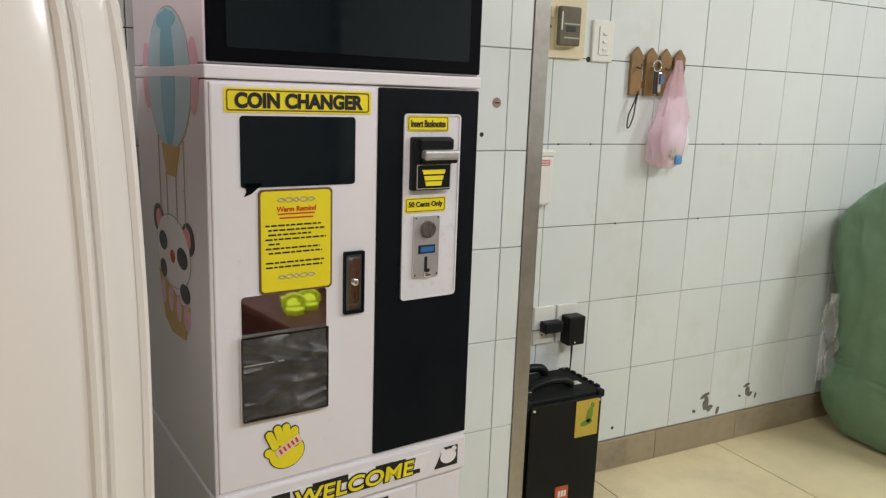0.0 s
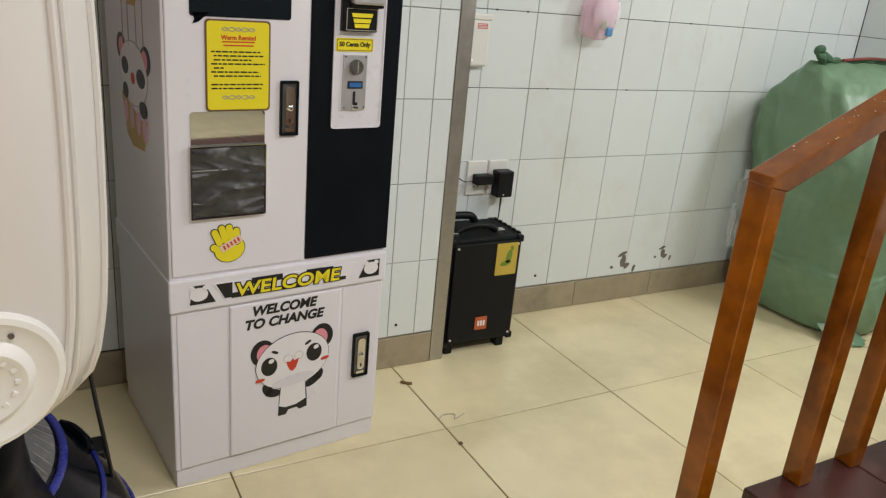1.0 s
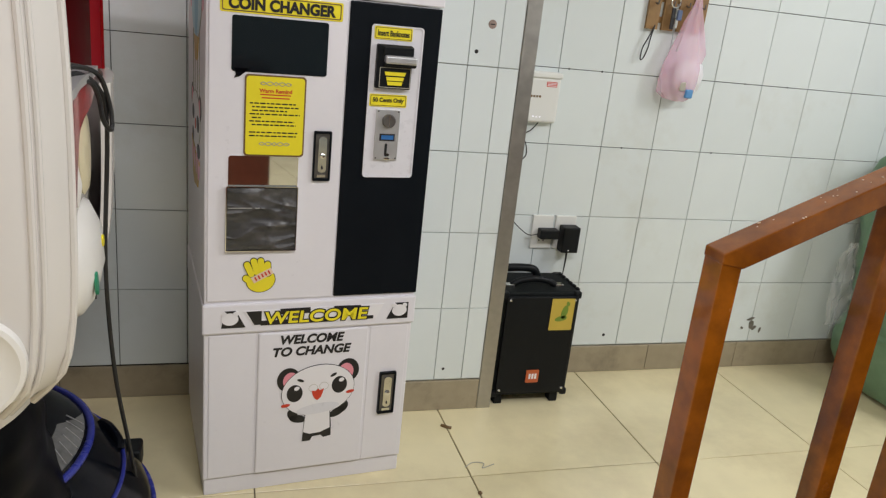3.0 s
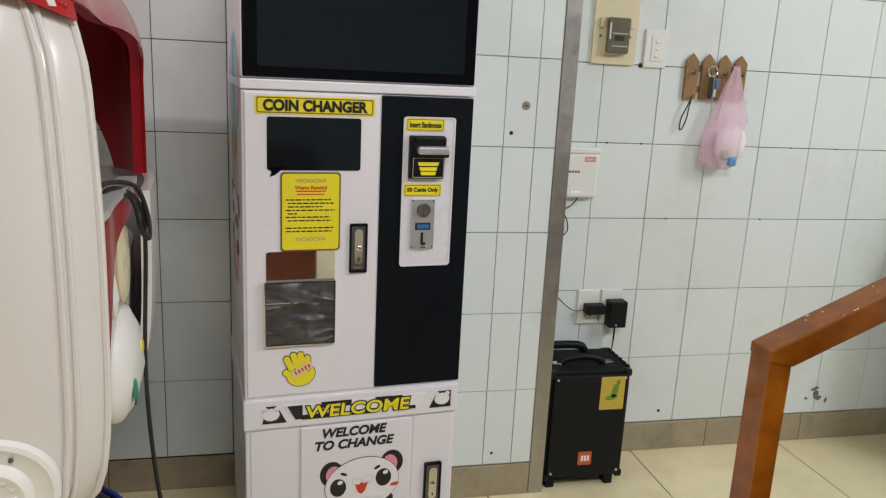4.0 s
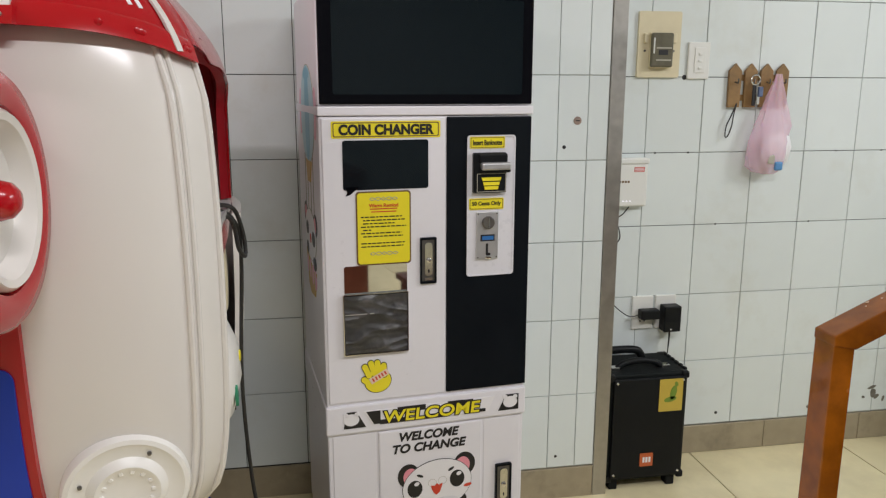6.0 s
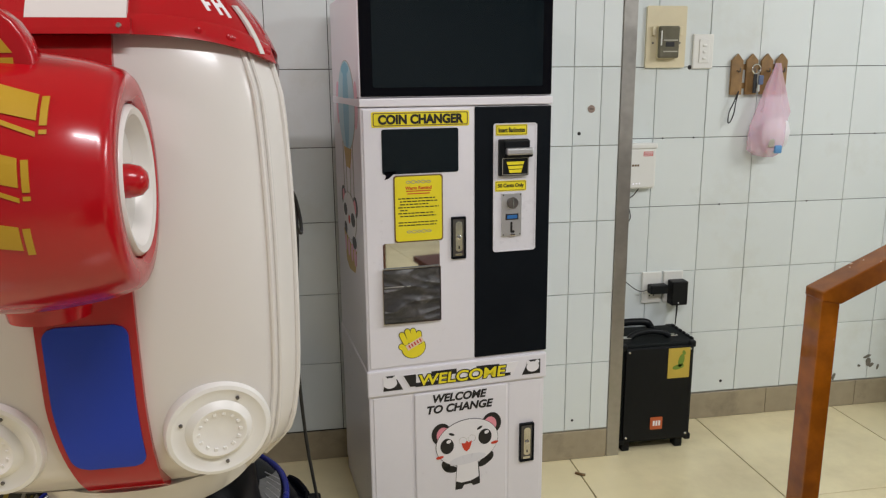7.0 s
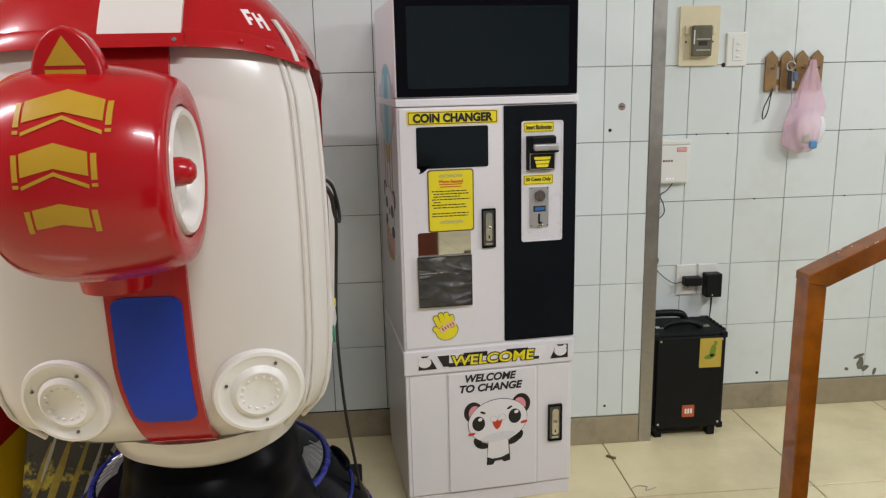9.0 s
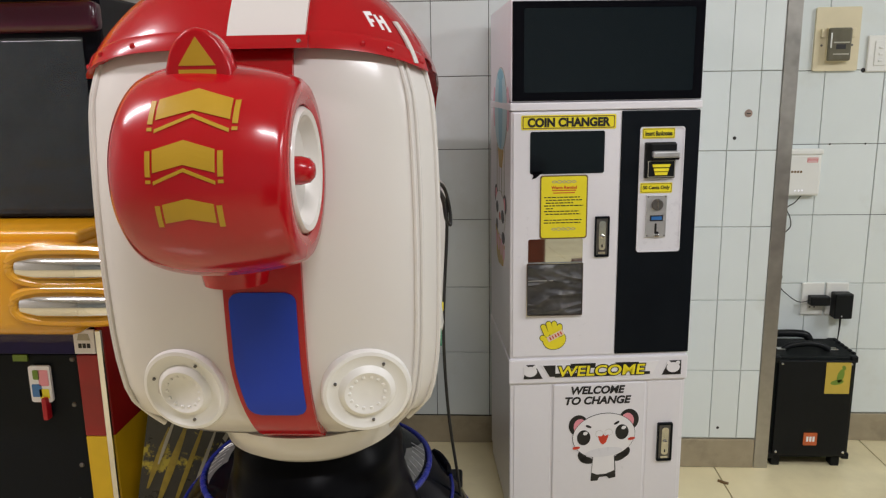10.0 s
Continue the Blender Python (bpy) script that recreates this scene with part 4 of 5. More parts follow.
part("lever_knob", lathe([(0.002, 0.0), (0.014, 0.002), (0.018, 0.014), (0.012, 0.026), (0.002, 0.03)], 18, pose(0.287, -0.015, 1.092)), SPEAKER_SMOOTH, ride, smooth=True)

# collar and base
part("collar", loft([(0.500, 0.12, 0.14), (0.506, 0.18, 0.22), (0.53, 0.215, 0.255), (0.59, 0.23, 0.275)], 2.2, 56), GEL_WHITE, ride, smooth=True).location = (0.044, -0.02, 0)
BASE = finer([(0.0, 0.435, 0.435), (0.055, 0.443, 0.443), (0.121, 0.428, 0.428), (0.198, 0.380, 0.380), (0.264, 0.332, 0.332), (0.302, 0.294, 0.294), (0.322, 0.240, 0.240), (0.330, 0.15, 0.15)], 3)
base = part("base", loft(BASE, 2.1, 72), BASE_BLACK, ride, "glossy black domed base with blue trim", smooth=True)
base.location = (-0.01, 0.17, 0)


def base_point(az, z, out=0.0):
    a, b = at_height(BASE, z)
    x, y = ring_point(a + out, b + out, 270 + az, 2.1)
    return (x, y, z)


NECK_BLACK = material("black_vinyl", (0.003, 0.003, 0.004), 0.34, grain=0.4, scale=14, bump=0.2, spec=0.07)
neck = finer([(0.22, 0.250, 0.270), (0.32, 0.235, 0.258), (0.40, 0.222, 0.24), (0.46, 0.205, 0.22), (0.505, 0.185, 0.195)], 4)
bm = loft(neck, 2.2, 72)
for v in bm.verts:
    an = math.atan2(v.co.y, v.co.x)
    k = 1 + 0.008 * math.sin(an * 9 + 5 * v.co.z) + 0.09 * noise.noise(Vector((v.co.x * 6, v.co.y * 6, v.co.z * 16)))
    v.co.x *= k
    v.co.y *= k
part("neck_cover", bm, NECK_BLACK, ride, "wrinkled glossy black cover", smooth=True).location = (0.035, 0.0, 0)
part("rim", tube([base_point(az, 0.290, 0.004) for az in range(-165, 166, 15)], 0.0085, 10, smooth_steps=3), BASE_BLUE, base, "blue piping", smooth=True)
part("rim", tube([base_point(az, 0.203, 0.002) for az in range(-150, 151, 15)], 0.005, 8, smooth_steps=3), BASE_BLUE, base, smooth=True)
part("rim", tube([base_point(az, 0.085, 0.002) for az in range(-150, 151, 15)], 0.006, 8, smooth_steps=3), BASE_BLUE, base, smooth=True)
for sg in (-1, 1):
    bm = bmesh.new()
    g = []
    for i in range(9):
        u = i / 8
        row = []
        for k in range(9):
            v = k / 8
            zz = 0.2995 + 0.0215 * u
            w = 24 * (1 - 0.6 * u)
            row.append(bm.verts.new(base_point(sg * (86 + w * (2 * v - 1)), zz, 0.003)))
        g.append(row)
    for i in range(8):
        for k in range(8):
            bm.faces.new((g[i][k], g[i + 1][k], g[i + 1][k + 1], g[i][k + 1]))
    ret = bmesh.ops.extrude_face_region(bm, geom=bm.faces[:])
    for v in ret["geom"]:
        if isinstance(v, bmesh.types.BMVert):
            v.co.z -= 0.006
    bmesh.ops.recalc_face_normals(bm, faces=bm.faces)
    part("lamp_patch", bm, MESH_GREY, base, "grey ribbed lamp patch", smooth=True)
    for k in range(6):
        az = sg * (72 + 5.5 * k)
        part("lamp_rib", tube([base_point(az, 0.302, 0.004), base_point(az + sg * 5, 0.317, 0.004)], 0.0016, 5, smooth_steps=1), SILVER, base)
    for k in range(5):
        p, q = Vector(base_point(sg * (66 + 4.5 * k), 0.115, 0.001)), Vector(base_point(sg * (68.5 + 4.5 * k), 0.150, 0.001))
        part("letter_bar", tube([p, q], 0.004, 5, smooth_steps=1), GREY_INK, base)
    part("side_seam", tube([base_point(sg * az, z, 0.0) for az, z in ((40, 0.25), (46, 0.18), (52, 0.10), (56, 0.02))], 0.010, 8), BASE_BLACK, base, smooth=True)
part("handle_strap", tube([base_point(116, 0.245, 0.0), base_point(112, 0.242, 0.010), base_point(106, 0.225, 0.010), base_point(103, 0.21, 0.0)], 0.010, 8), BASE_BLACK, base, smooth=True)

# power lead of the ride
lead = part("power_cable", tube([(0.150, 0.86, 1.10), (0.175, 0.94, 1.106), (0.200, 1.03, 1.085), (0.213, 1.06, 1.03), (0.216, 1.055, 0.985), (0.206, 1.03, 1.005), (0.200, 1.02, 1.05), (0.190, 0.98, 1.078), (0.165, 0.88, 1.068), (0.150, 0.86, 1.05), (0.172, 0.94, 1.094), (0.198, 1.04, 1.060), (0.206, 1.07, 0.98), (0.191, 1.10, 0.702), (0.199, 1.12, 0.458), (0.220, 1.155, 0.25), (0.231, 1.17, 0.15)], 0.0044, 8), RUBBER, smooth=True)
tagged(lead, "black power cable hanging from the ride to the floor", "cable")

inlet = part("plug_box", box(0.170, 0.228, 1.30, 1.37, 0.085, 0.142, bevel=0.008, seg=3), SPEAKER_SMOOTH)
tagged(inlet, "black plug box on the side of the ride's base", "plug")

# ---- the stairs ----
rail = thing("stair_railing", "varnished reddish wooden stair railing with square balusters", "railing")
part("newel_post", box(1.1300, 1.1662, 0.4680, 0.5145, 0.151, 0.940, bevel=0.0020), WOOD, rail)
for x, z0, z1 in ((1.433, 0.298, 1.052), (1.602, 0.298, 1.128), (1.93, 0.45, 1.277), (2.12, 0.45, 1.363)):
    part("baluster", box(x, x + 0.036, 0.470, 0.512, z0, z1, bevel=0.0025), WOOD, rail)
bm = plate([(1.1288, 0.936), (1.1288, 0.9525), (2.55, 1.5992), (2.55, 1.5575), (1.1675, 0.9285)], 0.4665, 0.516)
bmesh.ops.bevel(bm, geom=bm.edges[:], offset=0.0025, segments=2, affect="EDGES", profile=0.5)
hrail = part("handrail", bm, WOOD, rail)
rw = random.Random(11)
BARE = material("bare_chipped_wood", (0.62, 0.47, 0.33), 0.7, grain=0.2, scale=80)
for k in range(26):
    x = 1.17 + 0.03 + abs(rw.gauss(0.09, 0.10)) + (0.25 if k % 4 == 0 else 0)
    y = 0.470 + 0.04 * rw.random() ** 1.6
    w = rw.uniform(0.0007, 0.0022)
    o = [(px * (1 + 0.5 * rw.random()), pz * (1 + 0.5 * rw.random())) for px, pz in ellipse_outline(w * 3.0, w, 7)]
    part("chip", plate(o, -0.0005, 0.0004), BARE, hrail, "pale chipped varnish" if k == 0 else "").matrix_local = pose(x, y, 0.9525 + (x - 1.1288) * 0.455 + 0.0003, -90, 0, 0) @ pose(0, 0, 0, 0, -24.5, 0)
stairs = thing("staircase", "dark stained wooden stair treads", "stairs")
for x0, x1, z in ((1.02, 1.335, 0.15), (1.325, 1.627, 0.297), (1.630, 1.80, 0.297), (1.79, 2.10, 0.446), (2.09, 2.40, 0.593)):
    part("tread", box(x0, x1, -0.95, 0.515, z - 0.035, z, bevel=0.004), WOOD_DARK, stairs)
for x0, z0, z1 in ((1.045, 0, 0.113), (1.35, 0, 0.26), (1.815, 0.262, 0.409), (2.115, 0.41, 0.556)):
    part("riser", box(x0, x0 + 0.02, -0.93, 0.495, z0, z1), WOOD_DARK, stairs)
part("stringer", box(1.36, 2.40, 0.45, 0.49, 0.0, 0.255), WOOD_DARK, stairs)

LIME = material("lime_foam", (0.50, 0.62, 0.02), 0.55, grain=0.06, scale=60)
slip = thing("slipper", "lime green foam slipper on the stair tread", "slipper", pose(1.47, -0.42, 0.297, 0, 0, 20), "pair of slippers on the stairs")
part("sole", plate([(-0.032, -0.12), (0.0, -0.13), (0.032, -0.12), (0.036, -0.05), (0.044, 0.05), (0.036, 0.11), (0.0, 0.13), (-0.036, 0.11), (-0.042, 0.04), (-0.030, -0.05)], -0.022, 0.0), LIME, slip).matrix_local = pose(0, 0, 0, -90, 0, 0)
part("strap", tube([(-0.040, 0.05, 0.02), (-0.036, 0.05, 0.055), (0.0, 0.05, 0.072), (0.036, 0.05, 0.055), (0.042, 0.05, 0.02)], 0.012, 8), LIME, slip, smooth=True)
copy_thing(slip, pose(1.57, -0.45, 0.297, 0, 0, 28))

# Invented cabinet behind the camera, gives the mirror plate its brown reflection.
cab = thing("wooden_cabinet", "invented dark red-brown cabinet that fills the mirror plate's reflection", "cabinet", pose(0.62, -1.72, 0))
CAB_WOOD = material("dark_red_cabinet_wood", (0.115, 0.032, 0.018), 0.35, grain=0.35, scale=18, bump=0.08)
part("body", box(0, 0.65, 0, 0.42, 0.05, 0.85, bevel=0.004), CAB_WOOD, cab)
part("plinth", box(0.02, 0.63, 0.02, 0.40, 0.0, 0.05), WOOD_DARK, cab)
for x in (0.012, 0.329):
    dr = part("door", box(x, x + 0.309, 0.421, 0.438, 0.07, 0.83, bevel=0.003), CAB_WOOD, cab)
    part("knob", lathe([(0.012, 0), (0.014, 0.012), (0.006, 0.018)], 16, pose(x + (0.28 if x < 0.1 else 0.03), 0.438, 0.48, -90, 0, 0)), CHROME, dr, smooth=True)

# ---- loudspeaker ----
speaker = thing("trolley_speaker", "black trolley loudspeaker with a top handle and yellow sticker", "speaker", pose(1.286, 1.668, 0, 0, 0, 0))
SW, SD, SH = 0.276, 0.205, 0.375
part("cabinet", box(0, SW, 0.012, SD, 0.035, 0.41, bevel=0.008, seg=3), SPEAKER, speaker)
part("grille_cloth", box(0.014, SW - 0.012, 0.0, 0.014, 0.048, 0.398, bevel=0.004), SPEAKER_SMOOTH, speaker)
for x in (-0.002, SW - 0.022):
    for z in (0.033, 0.388):
        part("corner_guard", box(x, x + 0.024, 0.004, 0.03, z, z + 0.024, bevel=0.005), SPEAKER_SMOOTH, speaker)
        part("corner_guard", box(x, x + 0.024, SD - 0.026, SD + 0.002, z, z + 0.024, bevel=0.005), SPEAKER_SMOOTH, speaker)
for x in (0.026, SW - 0.022):
    for z in (0.062, 0.386):
        part("screw", lathe([(0.005, 0), (0.003, 0.003)], 12, pose(x, 0.0, z, 90, 0, 0)), CHROME, speaker)
part("handle", tube([(0.05, 0.07, 0.412), (0.075, 0.07, 0.428), (0.13, 0.07, 0.436), (0.18, 0.07, 0.428), (0.205, 0.07, 0.412)], 0.011, 10), SPEAKER_SMOOTH, speaker, smooth=True)
for x in (0.028, 0.205):
    part("handle_clip", box(x, x + 0.028, 0.058, 0.082, 0.409, 0.419, bevel=0.002), CHROME, speaker)
pull = part("pull_handle", tube([(0.02, 0.175, 0.405), (0.02, 0.175, 0.422), (0.05, 0.175, 0.436), (0.13, 0.175, 0.438), (0.17, 0.175, 0.430), (0.185, 0.175, 0.405)], 0.014, 10), SPEAKER_SMOOTH, speaker, "folded pull handle", smooth=True)
for k in range(6):
    part("edge_knob", box(SW - 0.006, SW + 0.006, 0.03 + 0.029 * k, 0.05 + 0.029 * k, 0.398, 0.416, bevel=0.004), SPEAKER_SMOOTH, speaker)
sk = part("sticker", plate(rounded_outline(0.082, 0.112, 0.002), -0.002, 0.002, 0.212, 0.336), material("yellow_paper", (0.55, 0.40, 0.06), 0.5, grain=0.06, scale=40), speaker, "yellow paper sticker with a green mark")
GREEN_INK = material("green_ink", (0.16, 0.26, 0.03), 0.5)
for x, z, w, h, t in ((0.210, 0.322, 0.044, 0.018, 12), (0.220, 0.345, 0.022, 0.05, -12), (0.229, 0.374, 0.012, 0.018, 20)):
    part("green_mark", plate(ellipse_outline(w, h, 16, t), -0.0028, 0.0, x, z), GREEN_INK, sk)
lg = part("badge", plate(rounded_outline(0.046, 0.046, 0.003), -0.003, 0.002, 0.138, 0.112), material("orange_badge", (0.52, 0.11, 0.03), 0.4), speaker, "small orange badge")
for k in range(3):
    part("badge_bar", box(0.1245 + 0.0105 * k, 0.1315 + 0.0105 * k, -0.004, -0.002, 0.103, 0.122), WHITE_INK, lg)
for x in (0.02, 0.225):
    part("foot", box(x, x + 0.03, 0.02, 0.06, 0.0, 0.036, bevel=0.004), SPEAKER_SMOOTH, speaker)
for x in (0.012, 0.236):
    part("wheel", lathe([(0.03, 0), (0.034, 0.006), (0.034, 0.022), (0.03, 0.028)], 20, pose(x, 0.18, 0.034, 0, 90, 0)), RUBBER, speaker, smooth=True)

# ---- green sack ----
bm = loft(finer([(0.0, 0.20, 0.24), (0.03, 0.245, 0.28), (0.12, 0.270, 0.315), (0.24, 0.278, 0.32), (0.30, 0.275, 0.31), (0.45, 0.290, 0.320), (0.65, 0.305, 0.325), (0.80, 0.310, 0.31), (0.90, 0.315, 0.255), (0.98, 0.305, 0.17), (1.03, 0.295, 0.085), (1.055, 0.285, 0.032)], 8), 3.2, 160)
for v in bm.verts:
    ang = math.atan2(v.co.y, v.co.x)
    p = v.co.copy()
    d = 0.022 * noise.noise(p * 3.2) + 0.010 * noise.noise(p * 8.0)
    fold = Vector((p.x * 5 + p.z * 2.2, p.y * 5, p.z * 1.6))
    d += 0.012 * ((1 - abs(noise.noise(fold * 1.1))) ** 4 - 0.3) + 0.006 * ((1 - abs(noise.noise(fold * 2.6))) ** 5 - 0.2)
    top = min(max((p.z - 0.55) / 0.42, 0), 1)
    d += top * (0.016 * math.sin(ang * 9 + 3 * noise.noise(p * 3)) + 0.010 * math.sin(ang * 21 + 5 * noise.noise(p * 4))) * (1 - 0.5 * top)
    low = max(1 - abs(p.z - 0.33) / 0.13, 0)
    d += low * 0.009 * math.sin(p.z * 210 + 7 * noise.noise(Vector((p.x * 6, p.y * 6, p.z * 3)))) * max(noise.noise(Vector((ang * 2, 4, p.z * 4))) + 0.5, 0)
    k = 1 + d / max(math.hypot(p.x, p.y), 0.12)
    v.co.x *= k
    v.co.y *= k
    v.co.y += 0.16 * max(p.z - 0.6, 0)
    if p.z > 0.85:
        v.co.z += 0.018 * noise.noise(Vector((p.x * 9, 2, 0.5))) * (p.z - 0.85) / 0.18
sackt = thing("woven_sack", "large stuffed green woven plastic sack tied at the top", "sack", pose(3.030, 1.552, 0) @ Matrix.Diagonal((1, 1, 0.972, 1)))
part("body", bm, SACK, sackt, smooth=True)
KNOT = material("dark_green_knot", (0.05, 0.12, 0.06), 0.6, grain=0.3, scale=40)
part("hem", tube([(-0.275, 0.058, 1.045), (-0.20, 0.050, 1.058), (-0.11, 0.058, 1.052), (0.0, 0.048, 1.064), (0.10, 0.056, 1.058), (0.20, 0.048, 1.066), (0.285, 0.058, 1.052)], lambda t: 0.011 + 0.004 * math.sin(t * 40), 8), KNOT, sackt, "dark green rolled hem", smooth=True)
part("knot", tube([(-0.255, 0.05, 1.040), (-0.285, 0.04, 1.068), (-0.310, 0.035, 1.074), (-0.322, 0.04, 1.090), (-0.308, 0.035, 1.100), (-0.288, 0.04, 1.086), (-0.265, 0.04, 1.070), (-0.240, 0.035, 1.060)], lambda t: 0.009 + 0.007 * abs(math.sin(t * 9)), 8), KNOT, sackt, "dark green knotted corner", smooth=True)
part("tie", tube([(-0.17, 0.034, 1.062), (-0.07, 0.036, 1.070), (0.02, 0.034, 1.074), (0.11, 0.036, 1.072), (0.20, 0.034, 1.076)], 0.006, 7), material("dull_red_string", (0.22, 0.05, 0.04), 0.7, grain=0.4, scale=60), sackt, "dull red string", smooth=True)
bm = bmesh.new()
g = [[bm.verts.new((-0.26 + 0.17 * i / 14 + 0.010 * noise.noise(Vector((i * 0.7, k, 1))), -0.25 - 0.085 * k / 6 + 0.10 * abs(i / 14 - 0.6) ** 1.5 + 0.012 * noise.noise(Vector((i * 0.9, k * 0.6, 4))), 0.006 + 0.055 * (1 - k / 6) ** 1.5 + 0.010 * abs(noise.noise(Vector((i * 0.8, k * 0.8, 7)))))) for k in range(7)] for i in range(15)]
for i in range(14):
    for k in range(6):
        bm.faces.new((g[i][k], g[i + 1][k], g[i + 1][k + 1], g[i][k + 1]))
ret = bmesh.ops.extrude_face_region(bm, geom=bm.faces[:])
for v in ret["geom"]:
    if isinstance(v, bmesh.types.BMVert):
        v.co.z += 0.003
bmesh.ops.recalc_face_normals(bm, faces=bm.faces)
part("corner_tuft", bm, SACK, sackt, smooth=True)
bm = bmesh.new()
g = [[bm.verts.new((0.13 * (i / 10 - 0.5) * (1 - 0.5 * abs(k / 14 - 0.4)) + 0.016 * noise.noise(Vector((i * 0.5, k * 0.5, 3))), 0.035 * noise.noise(Vector((i * 0.45, k * 0.4, 8))), 0.34 * k / 14)) for k in range(15)] for i in range(11)]
for i in range(10):
    for k in range(14):
        bm.faces.new((g[i][k], g[i + 1][k], g[i + 1][k + 1], g[i][k + 1]))
scrap_bag = part("crumpled_film", bm, glass_material("hazy_film", (0.66, 0.68, 0.68), 0.3, 0.7), smooth=True)
scrap_bag.location = (2.76, 1.80, 0.22)
tagged(scrap_bag, "crumpled hazy plastic film tucked behind the sack", "plastic film")


# ---- things on the wall ----
def on_wall(name, label, category, x, z, group=""):
    return thing(name, label, category, pose(x, Y_RIGHT - 0.0, z), group)


brk = on_wall("breaker_box", "aged ivory plastic breaker box with a smoky window", "breaker box", 1.4885, 1.4635)
part("backplate", plate(rounded_outline(0.147, 0.209, 0.006), -0.012, 0.0), IVORY, brk)
part("cover", box(-0.036, 0.036, -0.024, -0.010, -0.074, 0.038, bevel=0.004), IVORY, brk)
flap = part("window", box(-0.037, 0.037, -0.040, -0.022, -0.072, 0.036, bevel=0.006, seg=3), material("smoky_window", (0.13, 0.12, 0.085), 0.12, grain=0.3, scale=30), brk, "smoky brown window flap")
# White strip paints the highlight along the window's left edge.
part("flap_highlight", box(-0.033, -0.028, -0.0425, -0.038, -0.030, 0.020, bevel=0.002), SWITCH_WHITE, flap)
for z in (-0.050, -0.012):
    part("flap_band", box(-0.022, 0.030, -0.0412, -0.038, z - 0.002, z + 0.002), GREY_INK, flap)
part("switch_lever", box(-0.014, 0.018, -0.0415, -0.038, -0.034, -0.018, bevel=0.001), BLACK_INK, brk)
for x in (-0.050, 0.050):
    part("screw", lathe([(0.004, 0), (0.003, 0.003)], 10, pose(x, -0.012, -0.02, 90, 0, 0)), DARK_METAL, brk)
    part("clip", box(x - 0.006, x + 0.006, -0.022, -0.010, 0.005, 0.035, bevel=0.002), IVORY, brk)
sw = on_wall("light_switch", "white light switch plate with three small rockers", "switch", 1.6325, 1.414)
part("plate", box(-0.039, 0.039, -0.010, 0.0, -0.060, 0.060, bevel=0.004), SWITCH_WHITE, sw)
part("insert", box(-0.017, 0.022, -0.013, -0.009, -0.040, 0.042, bevel=0.002), SWITCH_WHITE, sw)
for k in range(3):
    part("rocker", box(-0.004, 0.010, -0.0165, -0.012, 0.016 - 0.022 * k, 0.024 - 0.022 * k, bevel=0.002), SWITCH_WHITE, sw)
for x in (1.4845, 1.570):
    so = on_wall("power_socket", "white power socket plate with a black plug in it", "socket", x, 0.5545, "sockets over the speaker")
    part("plate", box(-0.039, 0.039, -0.010, 0.0, -0.060, 0.060, bevel=0.003), SWITCH_WHITE, so)
    for k in (-1, 1):
        part("hole", lathe([(0.003, 0), (0.003, 0.0006)], 10, pose(k * 0.008, -0.0101, -0.030, 90, 0, 0)), BLACK_INK, so)
plug = on_wall("plug", "black power plug with a thin cable", "plug", 1.498, 0.555)
part("body", box(-0.032, 0.036, -0.045, -0.010, -0.018, 0.016, bevel=0.004), SPEAKER_SMOOTH, plug)
part("cable", tube([(-0.03, -0.03, 0.0), (-0.07, -0.03, -0.006), (-0.11, -0.02, 0.02), (-0.135, -0.012, 0.05), (-0.128, -0.01, 0.085), (-0.15, -0.01, 0.11)], 0.0018, 6), RUBBER, plug, smooth=True)
ad = on_wall("charger", "black plug-in charger with a hanging cable", "charger", 1.578, 0.538)
part("body", box(-0.031, 0.031, -0.055, -0.010, -0.046, 0.046, bevel=0.004), SPEAKER_SMOOTH, ad)
part("light", lathe([(0.0025, 0), (0.0015, 0.002)], 10, pose(-0.006, -0.055, -0.036, 90, 0, 0)), WHITE_INK, ad)
part("cable", tube([(0.0, -0.033, -0.046), (0.0, -0.034, -0.07), (-0.002, -0.036, -0.10), (-0.006, -0.04, -0.13)], lambda t: 0.004 - 0.002 * t, 6), RUBBER, ad, smooth=True)
rt = on_wall("wifi_router", "white plastic wireless router with small lights", "router", 1.411, 1.013)
part("case", box(-0.057, 0.057, -0.030, 0.0, -0.080, 0.068, bevel=0.010, seg=3), SWITCH_WHITE, rt)
part("hood", box(-0.059, 0.059, -0.034, 0.0, 0.064, 0.084, bevel=0.005), SWITCH_WHITE, rt)
part("sticker", plate(rounded_outline(0.036, 0.016, 0.001), -0.0306, -0.029, 0.024, 0.046), RED_INK, rt)
for k in range(3):
    part("sticker_line", box(0.008, 0.040, -0.0312, -0.030, 0.0405 + 0.0045 * k, 0.0425 + 0.0045 * k), WHITE_INK, rt)
for k in range(4):
    part("mark_bar", box(-0.046 + 0.010 * k, -0.039 + 0.010 * k, -0.0306, -0.029, 0.002, 0.009), BROWN_INK, rt)
GLOW = bpy.data.materials.new("indicator_light")
GLOW.use_nodes = True
GLOW.node_tree.nodes["Principled BSDF"].inputs["Emission Color"].default_value = (0.75, 0.7, 1, 1)
GLOW.node_tree.nodes["Principled BSDF"].inputs["Emission Strength"].default_value = 1.5
for k in range(3):
    part("indicator", lathe([(0.002, 0), (0.0015, 0.001)], 8, pose(-0.028 + 0.012 * k, -0.030, -0.060, 90, 0, 0)), GLOW, rt)
